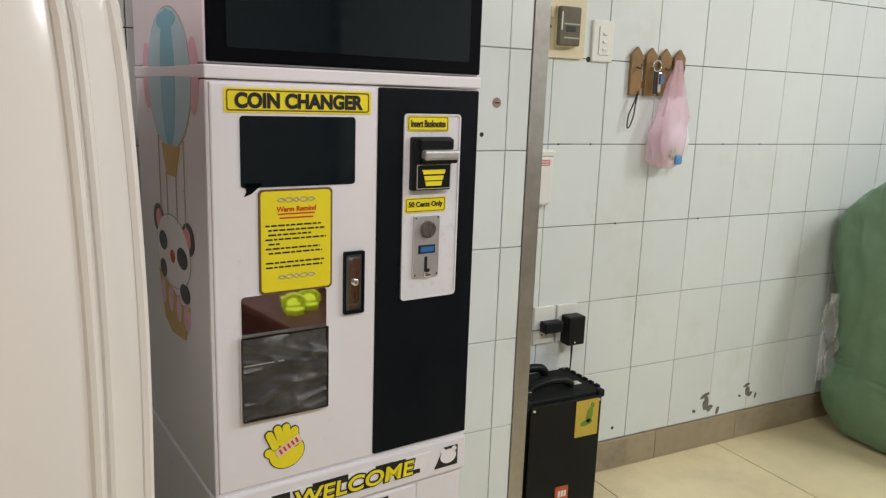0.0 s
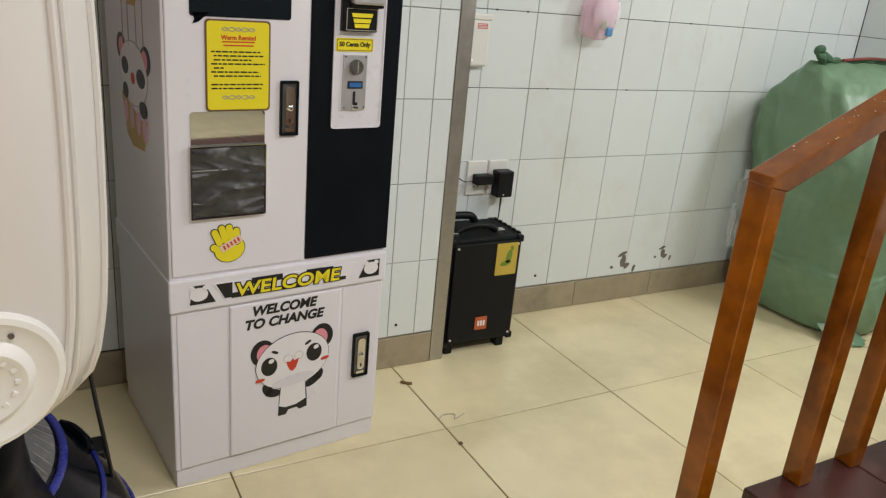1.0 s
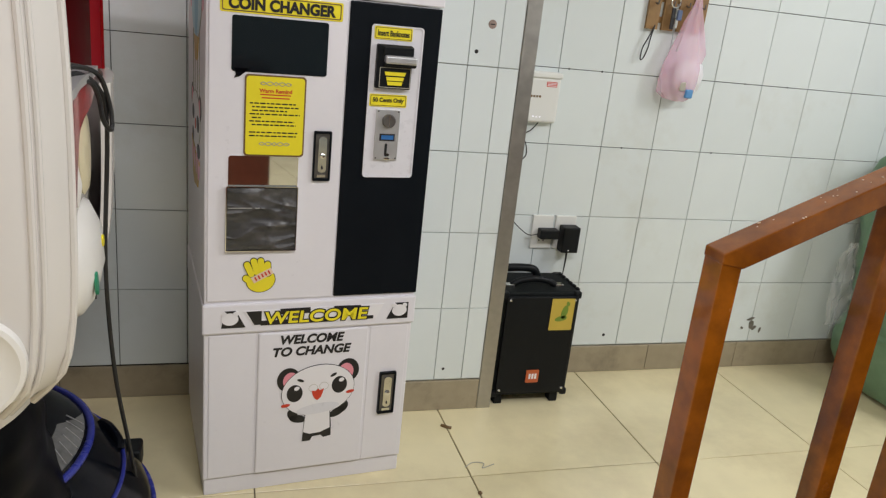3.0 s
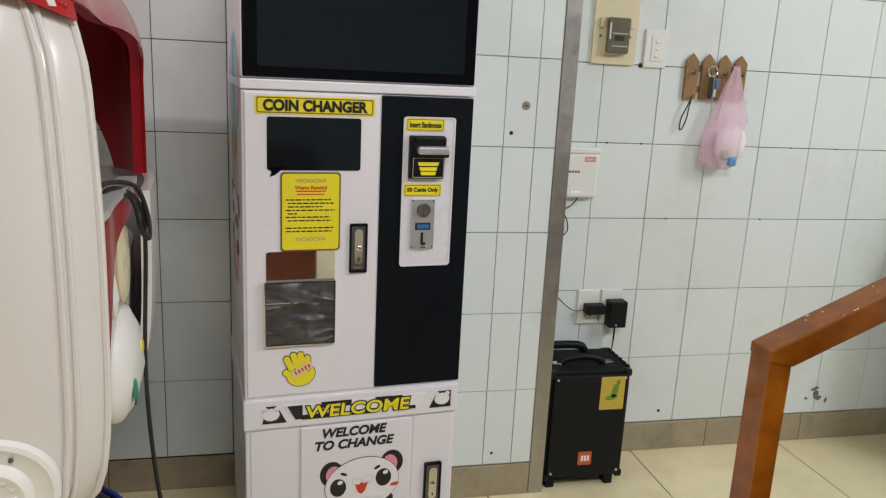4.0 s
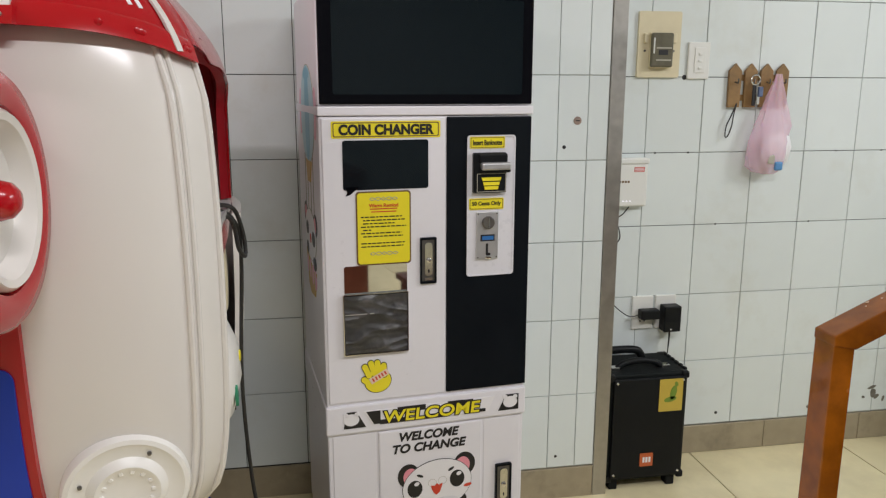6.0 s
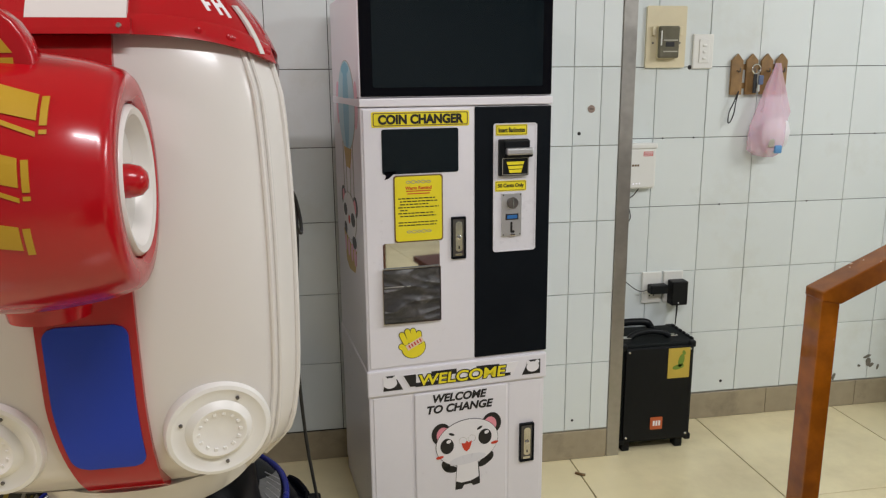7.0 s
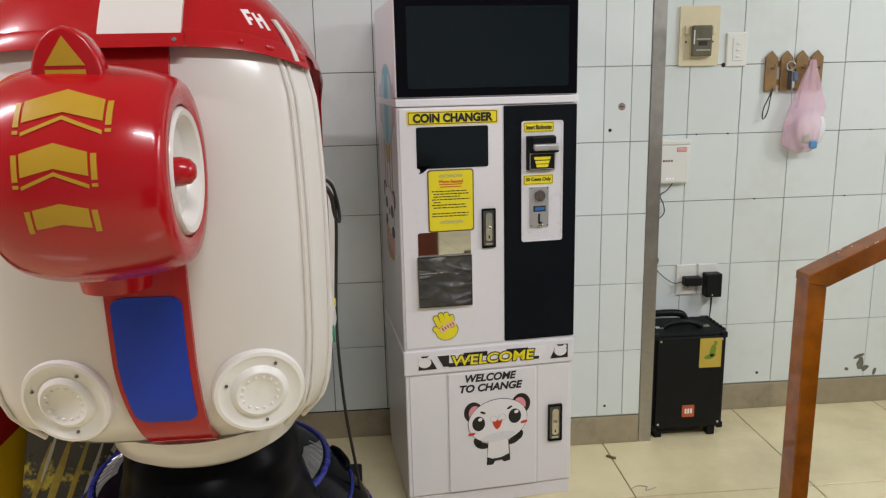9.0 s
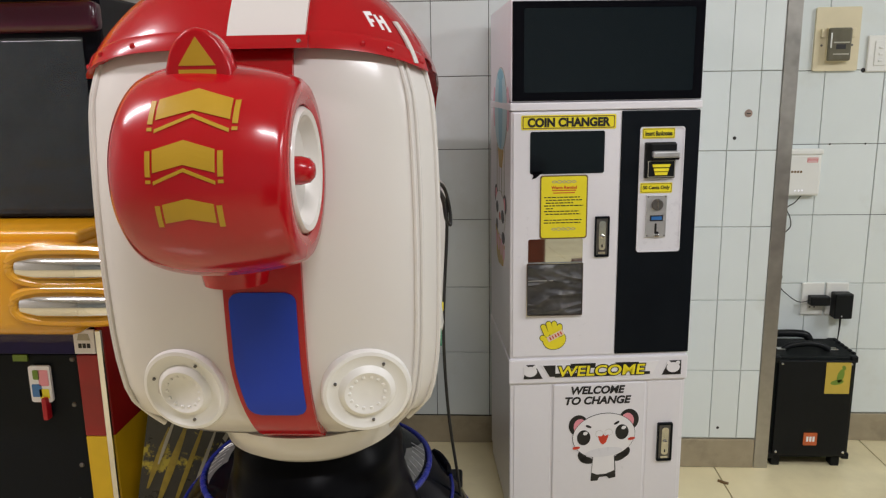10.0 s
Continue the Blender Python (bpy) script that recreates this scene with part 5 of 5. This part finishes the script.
part("cable", tube([(0.0, -0.015, -0.080), (-0.02, -0.015, -0.105), (-0.045, -0.014, -0.125), (-0.030, -0.012, -0.16), (-0.028, -0.012, -0.195), (-0.062, -0.012, -0.225)], 0.002, 6), RUBBER, rt, smooth=True)

rack = on_wall("key_rack", "brown wooden key rack shaped like a picket fence", "key rack", 1.852, 1.334)
for k in range(4):
    x = -0.087 + 0.058 * k
    part("picket", plate([(-0.021, -0.072), (0.021, -0.072), (0.022, 0.048), (0.0, 0.072), (-0.022, 0.048)], -0.016, -0.006, x, 0.0), RACK_WOOD, rack)
for z in (0.026, -0.040):
    part("rail", box(-0.105, 0.105, -0.0058, -0.001, z - 0.010, z + 0.010), RACK_WOOD, rack)
for k in range(4):
    part("hook", tube([(-0.087 + 0.058 * k, -0.016, 0.012), (-0.087 + 0.058 * k, -0.034, 0.008), (-0.087 + 0.058 * k, -0.036, 0.022)], 0.0025, 6), DARK_METAL, rack, smooth=True)
keys = on_wall("key_ring", "metal key ring with keys and a blue tag", "keys", 1.829, 1.352)
bm = bmesh.new()
part("ring", tube([(0.016 * math.cos(radians(a)), -0.034, 0.016 * math.sin(radians(a))) for a in range(0, 361, 20)], 0.0028, 8), CHROME, keys, smooth=True)
part("key", box(-0.010, 0.004, -0.036, -0.032, -0.085, -0.016, bevel=0.002), BLACK_INK, keys)
part("key", box(0.004, 0.016, -0.040, -0.036, -0.080, -0.020, bevel=0.002), CHROME, keys)
part("tag", box(0.008, 0.024, -0.045, -0.040, -0.055, -0.022, bevel=0.002), material("blue_grey_tag", (0.10, 0.14, 0.25), 0.5), keys)
cord = part("looped_cord", tube([(1.772, 1.872, 1.275), (1.756, 1.872, 1.235), (1.742, 1.874, 1.20), (1.740, 1.874, 1.165), (1.750, 1.874, 1.168), (1.760, 1.872, 1.20), (1.764, 1.872, 1.235), (1.772, 1.872, 1.275)], 0.0022, 6), RUBBER, smooth=True)
tagged(cord, "thin black looped cord hanging on the rack", "cord")

PINK_BAG = bpy.data.materials.new("thin_pink_plastic")
PINK_BAG.use_nodes = True
_b = PINK_BAG.node_tree.nodes["Principled BSDF"]
_b.inputs["Base Color"].default_value = (0.95, 0.64, 0.77, 1)
_b.inputs["Roughness"].default_value = 0.35
_b.inputs["Alpha"].default_value = 0.38
_b.inputs["Subsurface Weight"].default_value = 0.2
bag = thing("plastic_bag", "thin pink plastic bag holding a white bundle, hung on a hook", "bag", pose(1.905, Y_RIGHT - 0.045, 1.35))
bm = bmesh.new()
rows = []
for z, a, b, cx in ((0.022, 0.010, 0.007, 0.0), (0.0, 0.015, 0.010, 0.0), (-0.05, 0.030, 0.016, -0.002), (-0.10, 0.048, 0.024, -0.006), (-0.15, 0.060, 0.032, -0.012), (-0.20, 0.066, 0.036, -0.018), (-0.25, 0.072, 0.034, -0.024), (-0.285, 0.066, 0.028, -0.026), (-0.305, 0.045, 0.016, -0.02), (-0.312, 0.02, 0.008, -0.01)):
    row = []
    for i in range(28):
        t = 2 * math.pi * i / 28
        w = 1 + 0.12 * math.sin(6 * t + z * 26) + 0.30 * noise.noise(Vector((math.cos(t) * 2, math.sin(t) * 2, z * 16)))
        row.append(bm.verts.new((cx + a * w * math.cos(t), b * w * math.sin(t), z)))
    rows.append(row)
for p, q in zip(rows, rows[1:]):
    for i in range(28):
        bm.faces.new((p[i], p[(i + 1) % 28], q[(i + 1) % 28], q[i]))
bm.faces.new(rows[-1])
bmesh.ops.recalc_face_normals(bm, faces=bm.faces)
part("film", bm, PINK_BAG, bag, smooth=True)
bm = loft([(-0.285, 0.02, 0.012), (-0.27, 0.045, 0.022), (-0.22, 0.055, 0.028), (-0.185, 0.045, 0.022), (-0.17, 0.015, 0.01)], 2.2, 24)
part("bundle", bm, WHITE_INK, bag, "white bundle inside", smooth=True).location = (0.012, 0, 0)
part("label", box(-0.004, 0.026, -0.030, -0.018, -0.298, -0.268, bevel=0.006, seg=3), material("blue_print", (0.10, 0.28, 0.55), 0.5), bag, "blue printed end of the bundle")
part("dark_label", box(-0.035, -0.010, -0.036, -0.022, -0.275, -0.245, bevel=0.004), GREY_INK, bag)

# ---- arcade cabinet ----
AX, AY = -0.835, 1.25
arc = thing("arcade_cabinet", "dark arcade game cabinet with a wrapped amber control console", "arcade machine", pose(AX, AY, 0))
GRAFF = material("graffiti_print", (0.02, 0.02, 0.02), 0.3, grain=0.3, scale=20, stain=(0.45, 0.36, 0.03), stain_scale=9.0, stain_at=(0.55, 0.6))
NAVY = material("navy_panel", (0.016, 0.012, 0.075), 0.5, grain=0.2, scale=30, spec=0.2)
RED_PAINT = material("red_cabinet_paint", (0.33, 0.01, 0.012), 0.35, grain=0.15, scale=15, stain=(0.5, 0.28, 0.01), stain_scale=3.0, stain_at=(0.62, 0.7))
YEL_PAINT = material("yellow_cabinet_paint", (0.72, 0.46, 0.010), 0.4, grain=0.1, scale=15)
part("lower_body", box(-0.8, -0.085, 0.0, 0.5, 0.0, 0.56, bevel=0.004), BLACK_PANEL, arc)
part("navy_band", box(-0.8, -0.086, -0.004, 0.4, 0.562, 0.645, bevel=0.003), NAVY, arc)
part("front_edge_red", box(-0.083, -0.018, -0.006, 0.1, 0.30, 0.56, bevel=0.003), RED_PAINT, arc)
part("front_edge_yellow", box(-0.083, -0.018, -0.006, 0.1, 0.0, 0.298, bevel=0.003), YEL_PAINT, arc)
part("label_plate", box(-0.084, -0.020, -0.009, 0.0, 0.565, 0.640, bevel=0.002), WHITE_INK, arc)
part("label_house", plate([(-0.02, -0.008), (0.02, -0.008), (0.014, 0.012), (-0.014, 0.012)], -0.0105, -0.008, -0.052, 0.616), GREY_INK, arc)
for k in range(3):
    part("label_bar", box(-0.070 + 0.013 * k, -0.060 + 0.013 * k, -0.0105, -0.008, 0.584, 0.598), BLACK_INK, arc)
part("metal_trim", box(-0.016, 0.002, -0.012, 0.012, 0.0, 0.64, bevel=0.004), CHROME, arc)
part("side_panel", plate([(0.004, 0.30), (0.50, 0.45), (0.50, 0.66), (0.004, 0.66)], -0.004, 0.03), RED_PAINT, arc).matrix_local = pose(0.0, 0.0, 0, 0, 0, 72)
part("side_panel", plate([(0.004, 0.0), (0.50, 0.0), (0.50, 0.448), (0.004, 0.298)], -0.004, 0.03), YEL_PAINT, arc).matrix_local = pose(0.0, 0.0, 0, 0, 0, 72)
tag = part("tag", plate(rounded_outline(0.066, 0.115, 0.008), -0.014, -0.004, -0.20, 0.47), WHITE_INK, arc, "hanging tag with coloured patches")
for x, z, w, h, mt in ((-0.212, 0.45, 0.03, 0.04, LCD), (-0.188, 0.49, 0.03, 0.05, PINK_INK), (-0.19, 0.44, 0.03, 0.03, YELLOW), (-0.21, 0.50, 0.02, 0.03, GREEN_INK)):
    part("patch", plate(rounded_outline(w, h, 0.004), -0.0155, -0.01, x, z), mt, tag)
part("lock_shaft", box(-0.195, -0.180, -0.03, -0.004, 0.36, 0.43, bevel=0.003), DEEP_RED, arc)
part("green_label", box(-0.28, -0.235, -0.007, 0.0, 0.54, 0.56), GREEN_INK, arc)
for x, z in ((-0.10, 0.545), (-0.11, 0.40), (-0.11, 0.20), (-0.13, 0.08), (-0.135, 0.635)):
    part("bolt", lathe([(0.008, 0), (0.006, 0.004), (0.002, 0.005)], 14, pose(x, 0.0 if z < 0.56 else -0.004, z, 90, 0, 0)), DARK_METAL, arc, smooth=True)
con = part("console", box(-0.8, 0.03, -0.16, 0.34, 0.665, 0.925, bevel=0.04, seg=4), ORANGE, arc, "amber plastic control console under clear wrap", smooth=True)
part("console_lip", box(-0.8, 0.02, -0.10, 0.36, 0.915, 0.955, bevel=0.015, seg=3), ORANGE, con, smooth=True)
for z in (0.762, 0.868):
    part("chrome_grip", lathe([(0.004, -0.135), (0.026, -0.12), (0.036, -0.07), (0.036, 0.06), (0.034, 0.13), (0.004, 0.132)], 24, pose(0.0, -0.160, z, 0, 90, 0)), CHROME, con, "chrome grip", smooth=True)
    part("window_rim", tube([(0.02 + 0.165 * math.copysign(abs(math.cos(a)) ** 0.6, math.cos(a)), -0.168, z + 0.047 * math.copysign(abs(math.sin(a)) ** 0.8, math.sin(a))) for a in [2 * math.pi * k / 28 for k in range(29)]], 0.014, 8, smooth_steps=1), ORANGE, con, smooth=True)
    part("silver_leaf", plate([(-0.07, -0.032), (0.0, -0.02), (0.045, 0.034), (-0.01, 0.022)], -0.164, -0.155, -0.275, z), CHROME, con)
    part("leaf_rim", tube([(-0.345, -0.166, z - 0.034), (-0.27, -0.168, z - 0.026), (-0.225, -0.168, z + 0.038), (-0.285, -0.168, z + 0.030), (-0.345, -0.166, z - 0.034)], 0.010, 8), ORANGE, con, smooth=True)
SHEET = glass_material("clear_wrap", (0.30, 0.22, 0.10), 0.10, 0.9)
bm = bmesh.new()
g = [[bm.verts.new((-0.8 + 0.86 * i / 30, -0.215 + 0.012 * noise.noise(Vector((i * 0.5, k * 0.7, 2))) + 0.05 * (abs(k - 6) / 6) ** 3, 0.655 + 0.29 * k / 12)) for k in range(13)] for i in range(31)]
for i in range(30):
    for k in range(12):
        bm.faces.new((g[i][k], g[i + 1][k], g[i + 1][k + 1], g[i][k + 1]))
part("wrap", bm, SHEET, con, "clear plastic wrap", smooth=True)
scr = part("screen_frame", box(-0.8, 0.045, 0.10, 0.5, 0.96, 1.60, bevel=0.01), SCREEN_RIM, arc, "black screen in a dark frame")
part("glass", box(-0.8, -0.01, 0.09, 0.11, 0.985, 1.475, bevel=0.003), SCREEN, scr)
bm = bmesh.new()
g = [[bm.verts.new((-0.8 + 0.80 * i / 40, 0.080 + 0.010 * noise.noise(Vector((i * 0.22, k * 0.45, 5))) + 0.004 * noise.noise(Vector((i * 0.6, k * 1.3, 9))), 0.975 + 0.505 * k / 30)) for k in range(31)] for i in range(41)]
for i in range(40):
    for k in range(30):
        bm.faces.new((g[i][k], g[i + 1][k], g[i + 1][k + 1], g[i][k + 1]))
part("film", bm, glass_material("clear_film", (0.16, 0.17, 0.18), 0.10, 0.84), scr, "loose clear plastic film", smooth=True)
part("frame_bar", box(-0.8, 0.05, 0.06, 0.12, 1.495, 1.58, bevel=0.02, seg=3), material("dark_plum", (0.05, 0.008, 0.02), 0.2), scr, "dark plum top bar", smooth=True)
part("marquee", box(-0.9, 0.0, -0.05, 0.45, 1.62, 1.9, bevel=0.05, seg=4), ORANGE, arc, "amber plastic top", smooth=True)

OLIVE = material("olive_paint_stroke", (0.30, 0.22, 0.02), 0.4, grain=0.4, scale=40)
pod = thing("footrest_pod", "black footrest pod with yellow paint splashes", "arcade pod", pose(-0.60, 1.28, 0, 0, 0, 8))
part("shell", plate([(-0.20, 0.0), (0.02, 0.0), (0.20, 0.33), (0.235, 0.40), (0.20, 0.44), (0.03, 0.42), (-0.12, 0.40)], 0.0, 0.35), GRAFF, pod)
part("edge", tube([(0.02, -0.004, 0.01), (0.20, -0.004, 0.33), (0.235, -0.004, 0.40)], 0.012, 8), SPEAKER_SMOOTH, pod, smooth=True)
for k, (x, z, l, w, mt) in enumerate(((-0.13, 0.05, 0.28, 0.012, OLIVE), (-0.09, 0.02, 0.32, 0.008, OLIVE), (-0.15, 0.12, 0.20, 0.010, OLIVE), (-0.03, 0.06, 0.26, 0.006, GREY_INK), (-0.11, 0.20, 0.15, 0.006, GREY_INK), (0.0, 0.05, 0.18, 0.004, WHITE_INK))):
    o = [(x + l * u * 0.42 + (w * sg) * (0.35 + 0.65 * math.sin(math.pi * u)) * (1 + 0.5 * noise.noise(Vector((u * 9, k, sg)))), z + l * u) for sg, us in ((1, [i / 9 for i in range(10)]), (-1, [1 - i / 9 for i in range(10)])) for u in us]
    part("paint_stroke", plate(o, -0.0022 - 0.0004 * k, 0.002), mt, pod)
for k in range(5):
    part("letter_bar", plate([(0, 0), (0.022, 0.034), (0.014, 0.046), (-0.008, 0.012)], -0.003, 0.001, -0.01 + 0.027 * k, 0.07 + 0.048 * k), GREY_INK, pod)

# ---- pier corner strip, screws and small marks ----
ST = part("corner_strip", box(1.239, 1.2855, Y_PIER - 0.004, Y_PIER + 0.0, 0.0, CEIL, bevel=0.0015), STEEL)
tagged(ST, "dull brushed steel corner guard", "trim", kind="structure")
ST2 = part("corner_strip_return", box(1.2835, 1.2865, Y_PIER + 0.0005, Y_PIER + 0.045, 0.0, CEIL), STEEL)
tagged(ST2, "dull brushed steel corner guard", "trim", kind="structure")
sc = thing("wall_plug", "rusty screw plug in the tile", "screw", pose(1.141, Y_PIER, 1.229))
part("disc", lathe([(0.013, 0), (0.012, 0.003), (0.004, 0.004)], 20, pose(0, 0.0, 0, 90, 0, 0)), material("rusty_disc", (0.30, 0.22, 0.18), 0.6, grain=0.4, scale=120), sc)
part("slot", box(-0.006, 0.006, -0.005, -0.003, -0.0015, 0.0015), BLACK_INK, sc)


def hole_mark(x, y, z, r, label="small dark drill hole in the tile"):
    ob = part("drill_hole", lathe([(r, 0), (r * 0.8, 0.0012)], 12, pose(x, y - 0.0014, z, 90, 0, 0)), BLACK_INK)
    return tagged(ob, label, "hole")


hole_mark(1.102, Y_PIER, 1.151, 0.006)
hole_mark(1.108, Y_PIER, 0.150, 0.005)
hole_mark(1.80, Y_RIGHT, 0.152, 0.006)
hole_mark(1.588, Y_RIGHT, 1.360, 0.008)
for x, z in ((1.50, 1.111), (1.62, 1.111), (1.98, 1.111), (2.18, 1.111), (2.36, 1.111), (1.74, 0.861), (2.10, 0.861)):
    hole_mark(x, Y_RIGHT, z, 0.0035)
CEMENT = material("bare_cement", (0.16, 0.15, 0.12), 0.9, grain=0.4, scale=80)
for cx, cz, s0 in ((2.235, 0.168, 1.05), (2.45, 0.185, 0.75)):
    chip = thing("chipped_glaze", "chipped patch of dark cement in the tile", "chip", pose(cx, Y_RIGHT - 0.0014, cz))
    for k, (dx, dz, w, h) in enumerate(((0, 0.0, 0.03, 0.05), (-0.01, 0.03, 0.05, 0.014), (0.02, -0.02, 0.03, 0.02), (-0.055, -0.02, 0.012, 0.016), (0.06, -0.035, 0.03, 0.012))):
        o = [(x * (1 + 0.35 * noise.noise(Vector((x * 90, z * 90, k)))), z * (1 + 0.35 * noise.noise(Vector((z * 90, k, x * 90))))) for x, z in ellipse_outline(w * s0, h * s0, 18, 20 * k)]
        part("patch", plate(o, -0.0012 - 0.0002 * k, 0.002, dx * s0, dz * s0), CEMENT, chip)
crumb = part("debris", lathe([(0.004, 0), (0.007, 0.003), (0.003, 0.008)], 8), BROWN_INK)
crumb.location = (1.105, 1.215, 0.0)
tagged(crumb, "small dark crumb on the floor tile", "debris")
scrap = part("floor_scrap", tube([(1.10, 1.34, 0.002), (1.13, 1.36, 0.002), (1.16, 1.35, 0.003), (1.15, 1.33, 0.002), (1.19, 1.345, 0.002)], 0.0015, 5), GREY_INK)
tagged(scrap, "thin scrap of grey thread on the floor", "debris")
leaf = part("dry_scrap", tube([(1.09, 1.57, 0.003), (1.105, 1.555, 0.004), (1.118, 1.55, 0.003)], 0.005, 6), BROWN_INK)
tagged(leaf, "small brown scrap on the floor joint", "debris")

# ---- tiles of walls and floor ----
TILE_MESH = {}


def tile_mesh(w, h, mat, depth=0.0072, gap=0.0022, ch=0.0012):
    key = (round(w, 4), round(h, 4), mat.name)
    if key in TILE_MESH:
        return TILE_MESH[key]
    bm = bmesh.new()
    x0, x1, z0, z1 = gap / 2, w - gap / 2, gap / 2, h - gap / 2
    b = [bm.verts.new((x, 0.0, z)) for x, z in ((x0, z0), (x1, z0), (x1, z1), (x0, z1))]
    m = [bm.verts.new((x, -depth + ch, z)) for x, z in ((x0, z0), (x1, z0), (x1, z1), (x0, z1))]
    f = [bm.verts.new((x, -depth, z)) for x, z in ((x0 + ch, z0 + ch), (x1 - ch, z0 + ch), (x1 - ch, z1 - ch), (x0 + ch, z1 - ch))]
    for p, q in ((b, m), (m, f)):
        for i in range(4):
            bm.faces.new((p[i], p[(i + 1) % 4], q[(i + 1) % 4], q[i]))
    bm.faces.new(f)
    bmesh.ops.recalc_face_normals(bm, faces=bm.faces)
    me = bpy.data.meshes.new("tile")
    bm.to_mesh(me)
    bm.free()
    me.materials.append(mat)
    TILE_MESH[key] = me
    return me


rng = random.Random(7)


def tile_wall(parent, xs, zs, place, mat, name="tile", gap=0.0022):
    """place(x, z): the pose of a tile's lower left corner on the wall."""
    for x0, x1 in zip(xs, xs[1:]):
        for z0, z1 in zip(zs, zs[1:]):
            ob = new(name, tile_mesh(x1 - x0, z1 - z0, mat, gap=gap))
            ob.parent = parent
            ob.matrix_world = place(x0, z0) @ pose(0, rng.uniform(-0.0006, 0.0004), 0, rng.uniform(-0.12, 0.12), 0, rng.uniform(-0.12, 0.12))


ZS = [SKIRT_H + 0.003] + [0.361 + 0.25 * k for k in range(7)] + [2.11, 2.36, 2.61, CEIL - 0.004]
XS_R = [PIER_R + 0.002, 1.463] + [1.661 + 0.197 * k for k in range(9)] + [X_END]
tile_wall(wall_right, XS_R, ZS, lambda x, z: pose(x, Y_RIGHT + 0.006, z), TILE)
tile_wall(wall_pier, [PIER_L, 1.080, 1.173, 1.238], ZS, lambda x, z: pose(x, Y_PIER + 0.006, z), TILE)
XS_L = [X_WEST + 0.002] + [-3.034 + 0.197 * k for k in range(21)]
XS_L = [x for x in XS_L if x < PIER_L - 0.05] + [PIER_L - 0.003]
tile_wall(wall_left, XS_L, ZS, lambda x, z: pose(x, Y_LEFT + 0.006, z), TILE)
tile_wall(wall_east, [0.004 + 0.197 * k for k in range(26)], ZS, lambda x, z: pose(X_END + 0.006, Y_RIGHT - x, z, 0, 0, -90), TILE)
tile_wall(wall_right, [PIER_R + 0.003] + [1.60 + 0.4 * k for k in range(5)] + [X_END], [0.0, SKIRT_H], lambda x, z: pose(x, Y_RIGHT + 0.003, z), SKIRT, "skirting_tile")
tile_wall(wall_pier, [PIER_L, 1.238], [0.0, SKIRT_H], lambda x, z: pose(x, Y_PIER + 0.003, z), SKIRT, "skirting_tile")
tile_wall(wall_left, [X_WEST + 0.002] + [-2.855 + 0.4 * k for k in range(10)] + [PIER_L - 0.003], [0.0, SKIRT_H], lambda x, z: pose(x, Y_LEFT + 0.003, z), SKIRT, "skirting_tile")
tile_wall(wall_east, [0.01 + 0.4 * k for k in range(13)], [0.0, SKIRT_H], lambda x, z: pose(X_END + 0.003, Y_RIGHT - x, z, 0, 0, -90), SKIRT, "skirting_tile")
XF = [X_WEST] + [1.105 + 0.6 * k for k in range(-7, 4)] + [X_END]
YF = [Y_SOUTH] + [1.297 + 0.6 * k for k in range(-7, 1)] + [Y_RIGHT + 0.004]
for x0, x1 in zip(XF, XF[1:]):
    for y0, y1 in zip(YF, YF[1:]):
        ob = new("floor_tile", tile_mesh(x1 - x0, y1 - y0, FLOOR, depth=0.0045, gap=0.0042, ch=0.0008))
        ob.parent = floor
        ob.matrix_world = pose(x0, y0, -0.0045 + rng.uniform(-0.0004, 0.0002), -90, 0, 0)
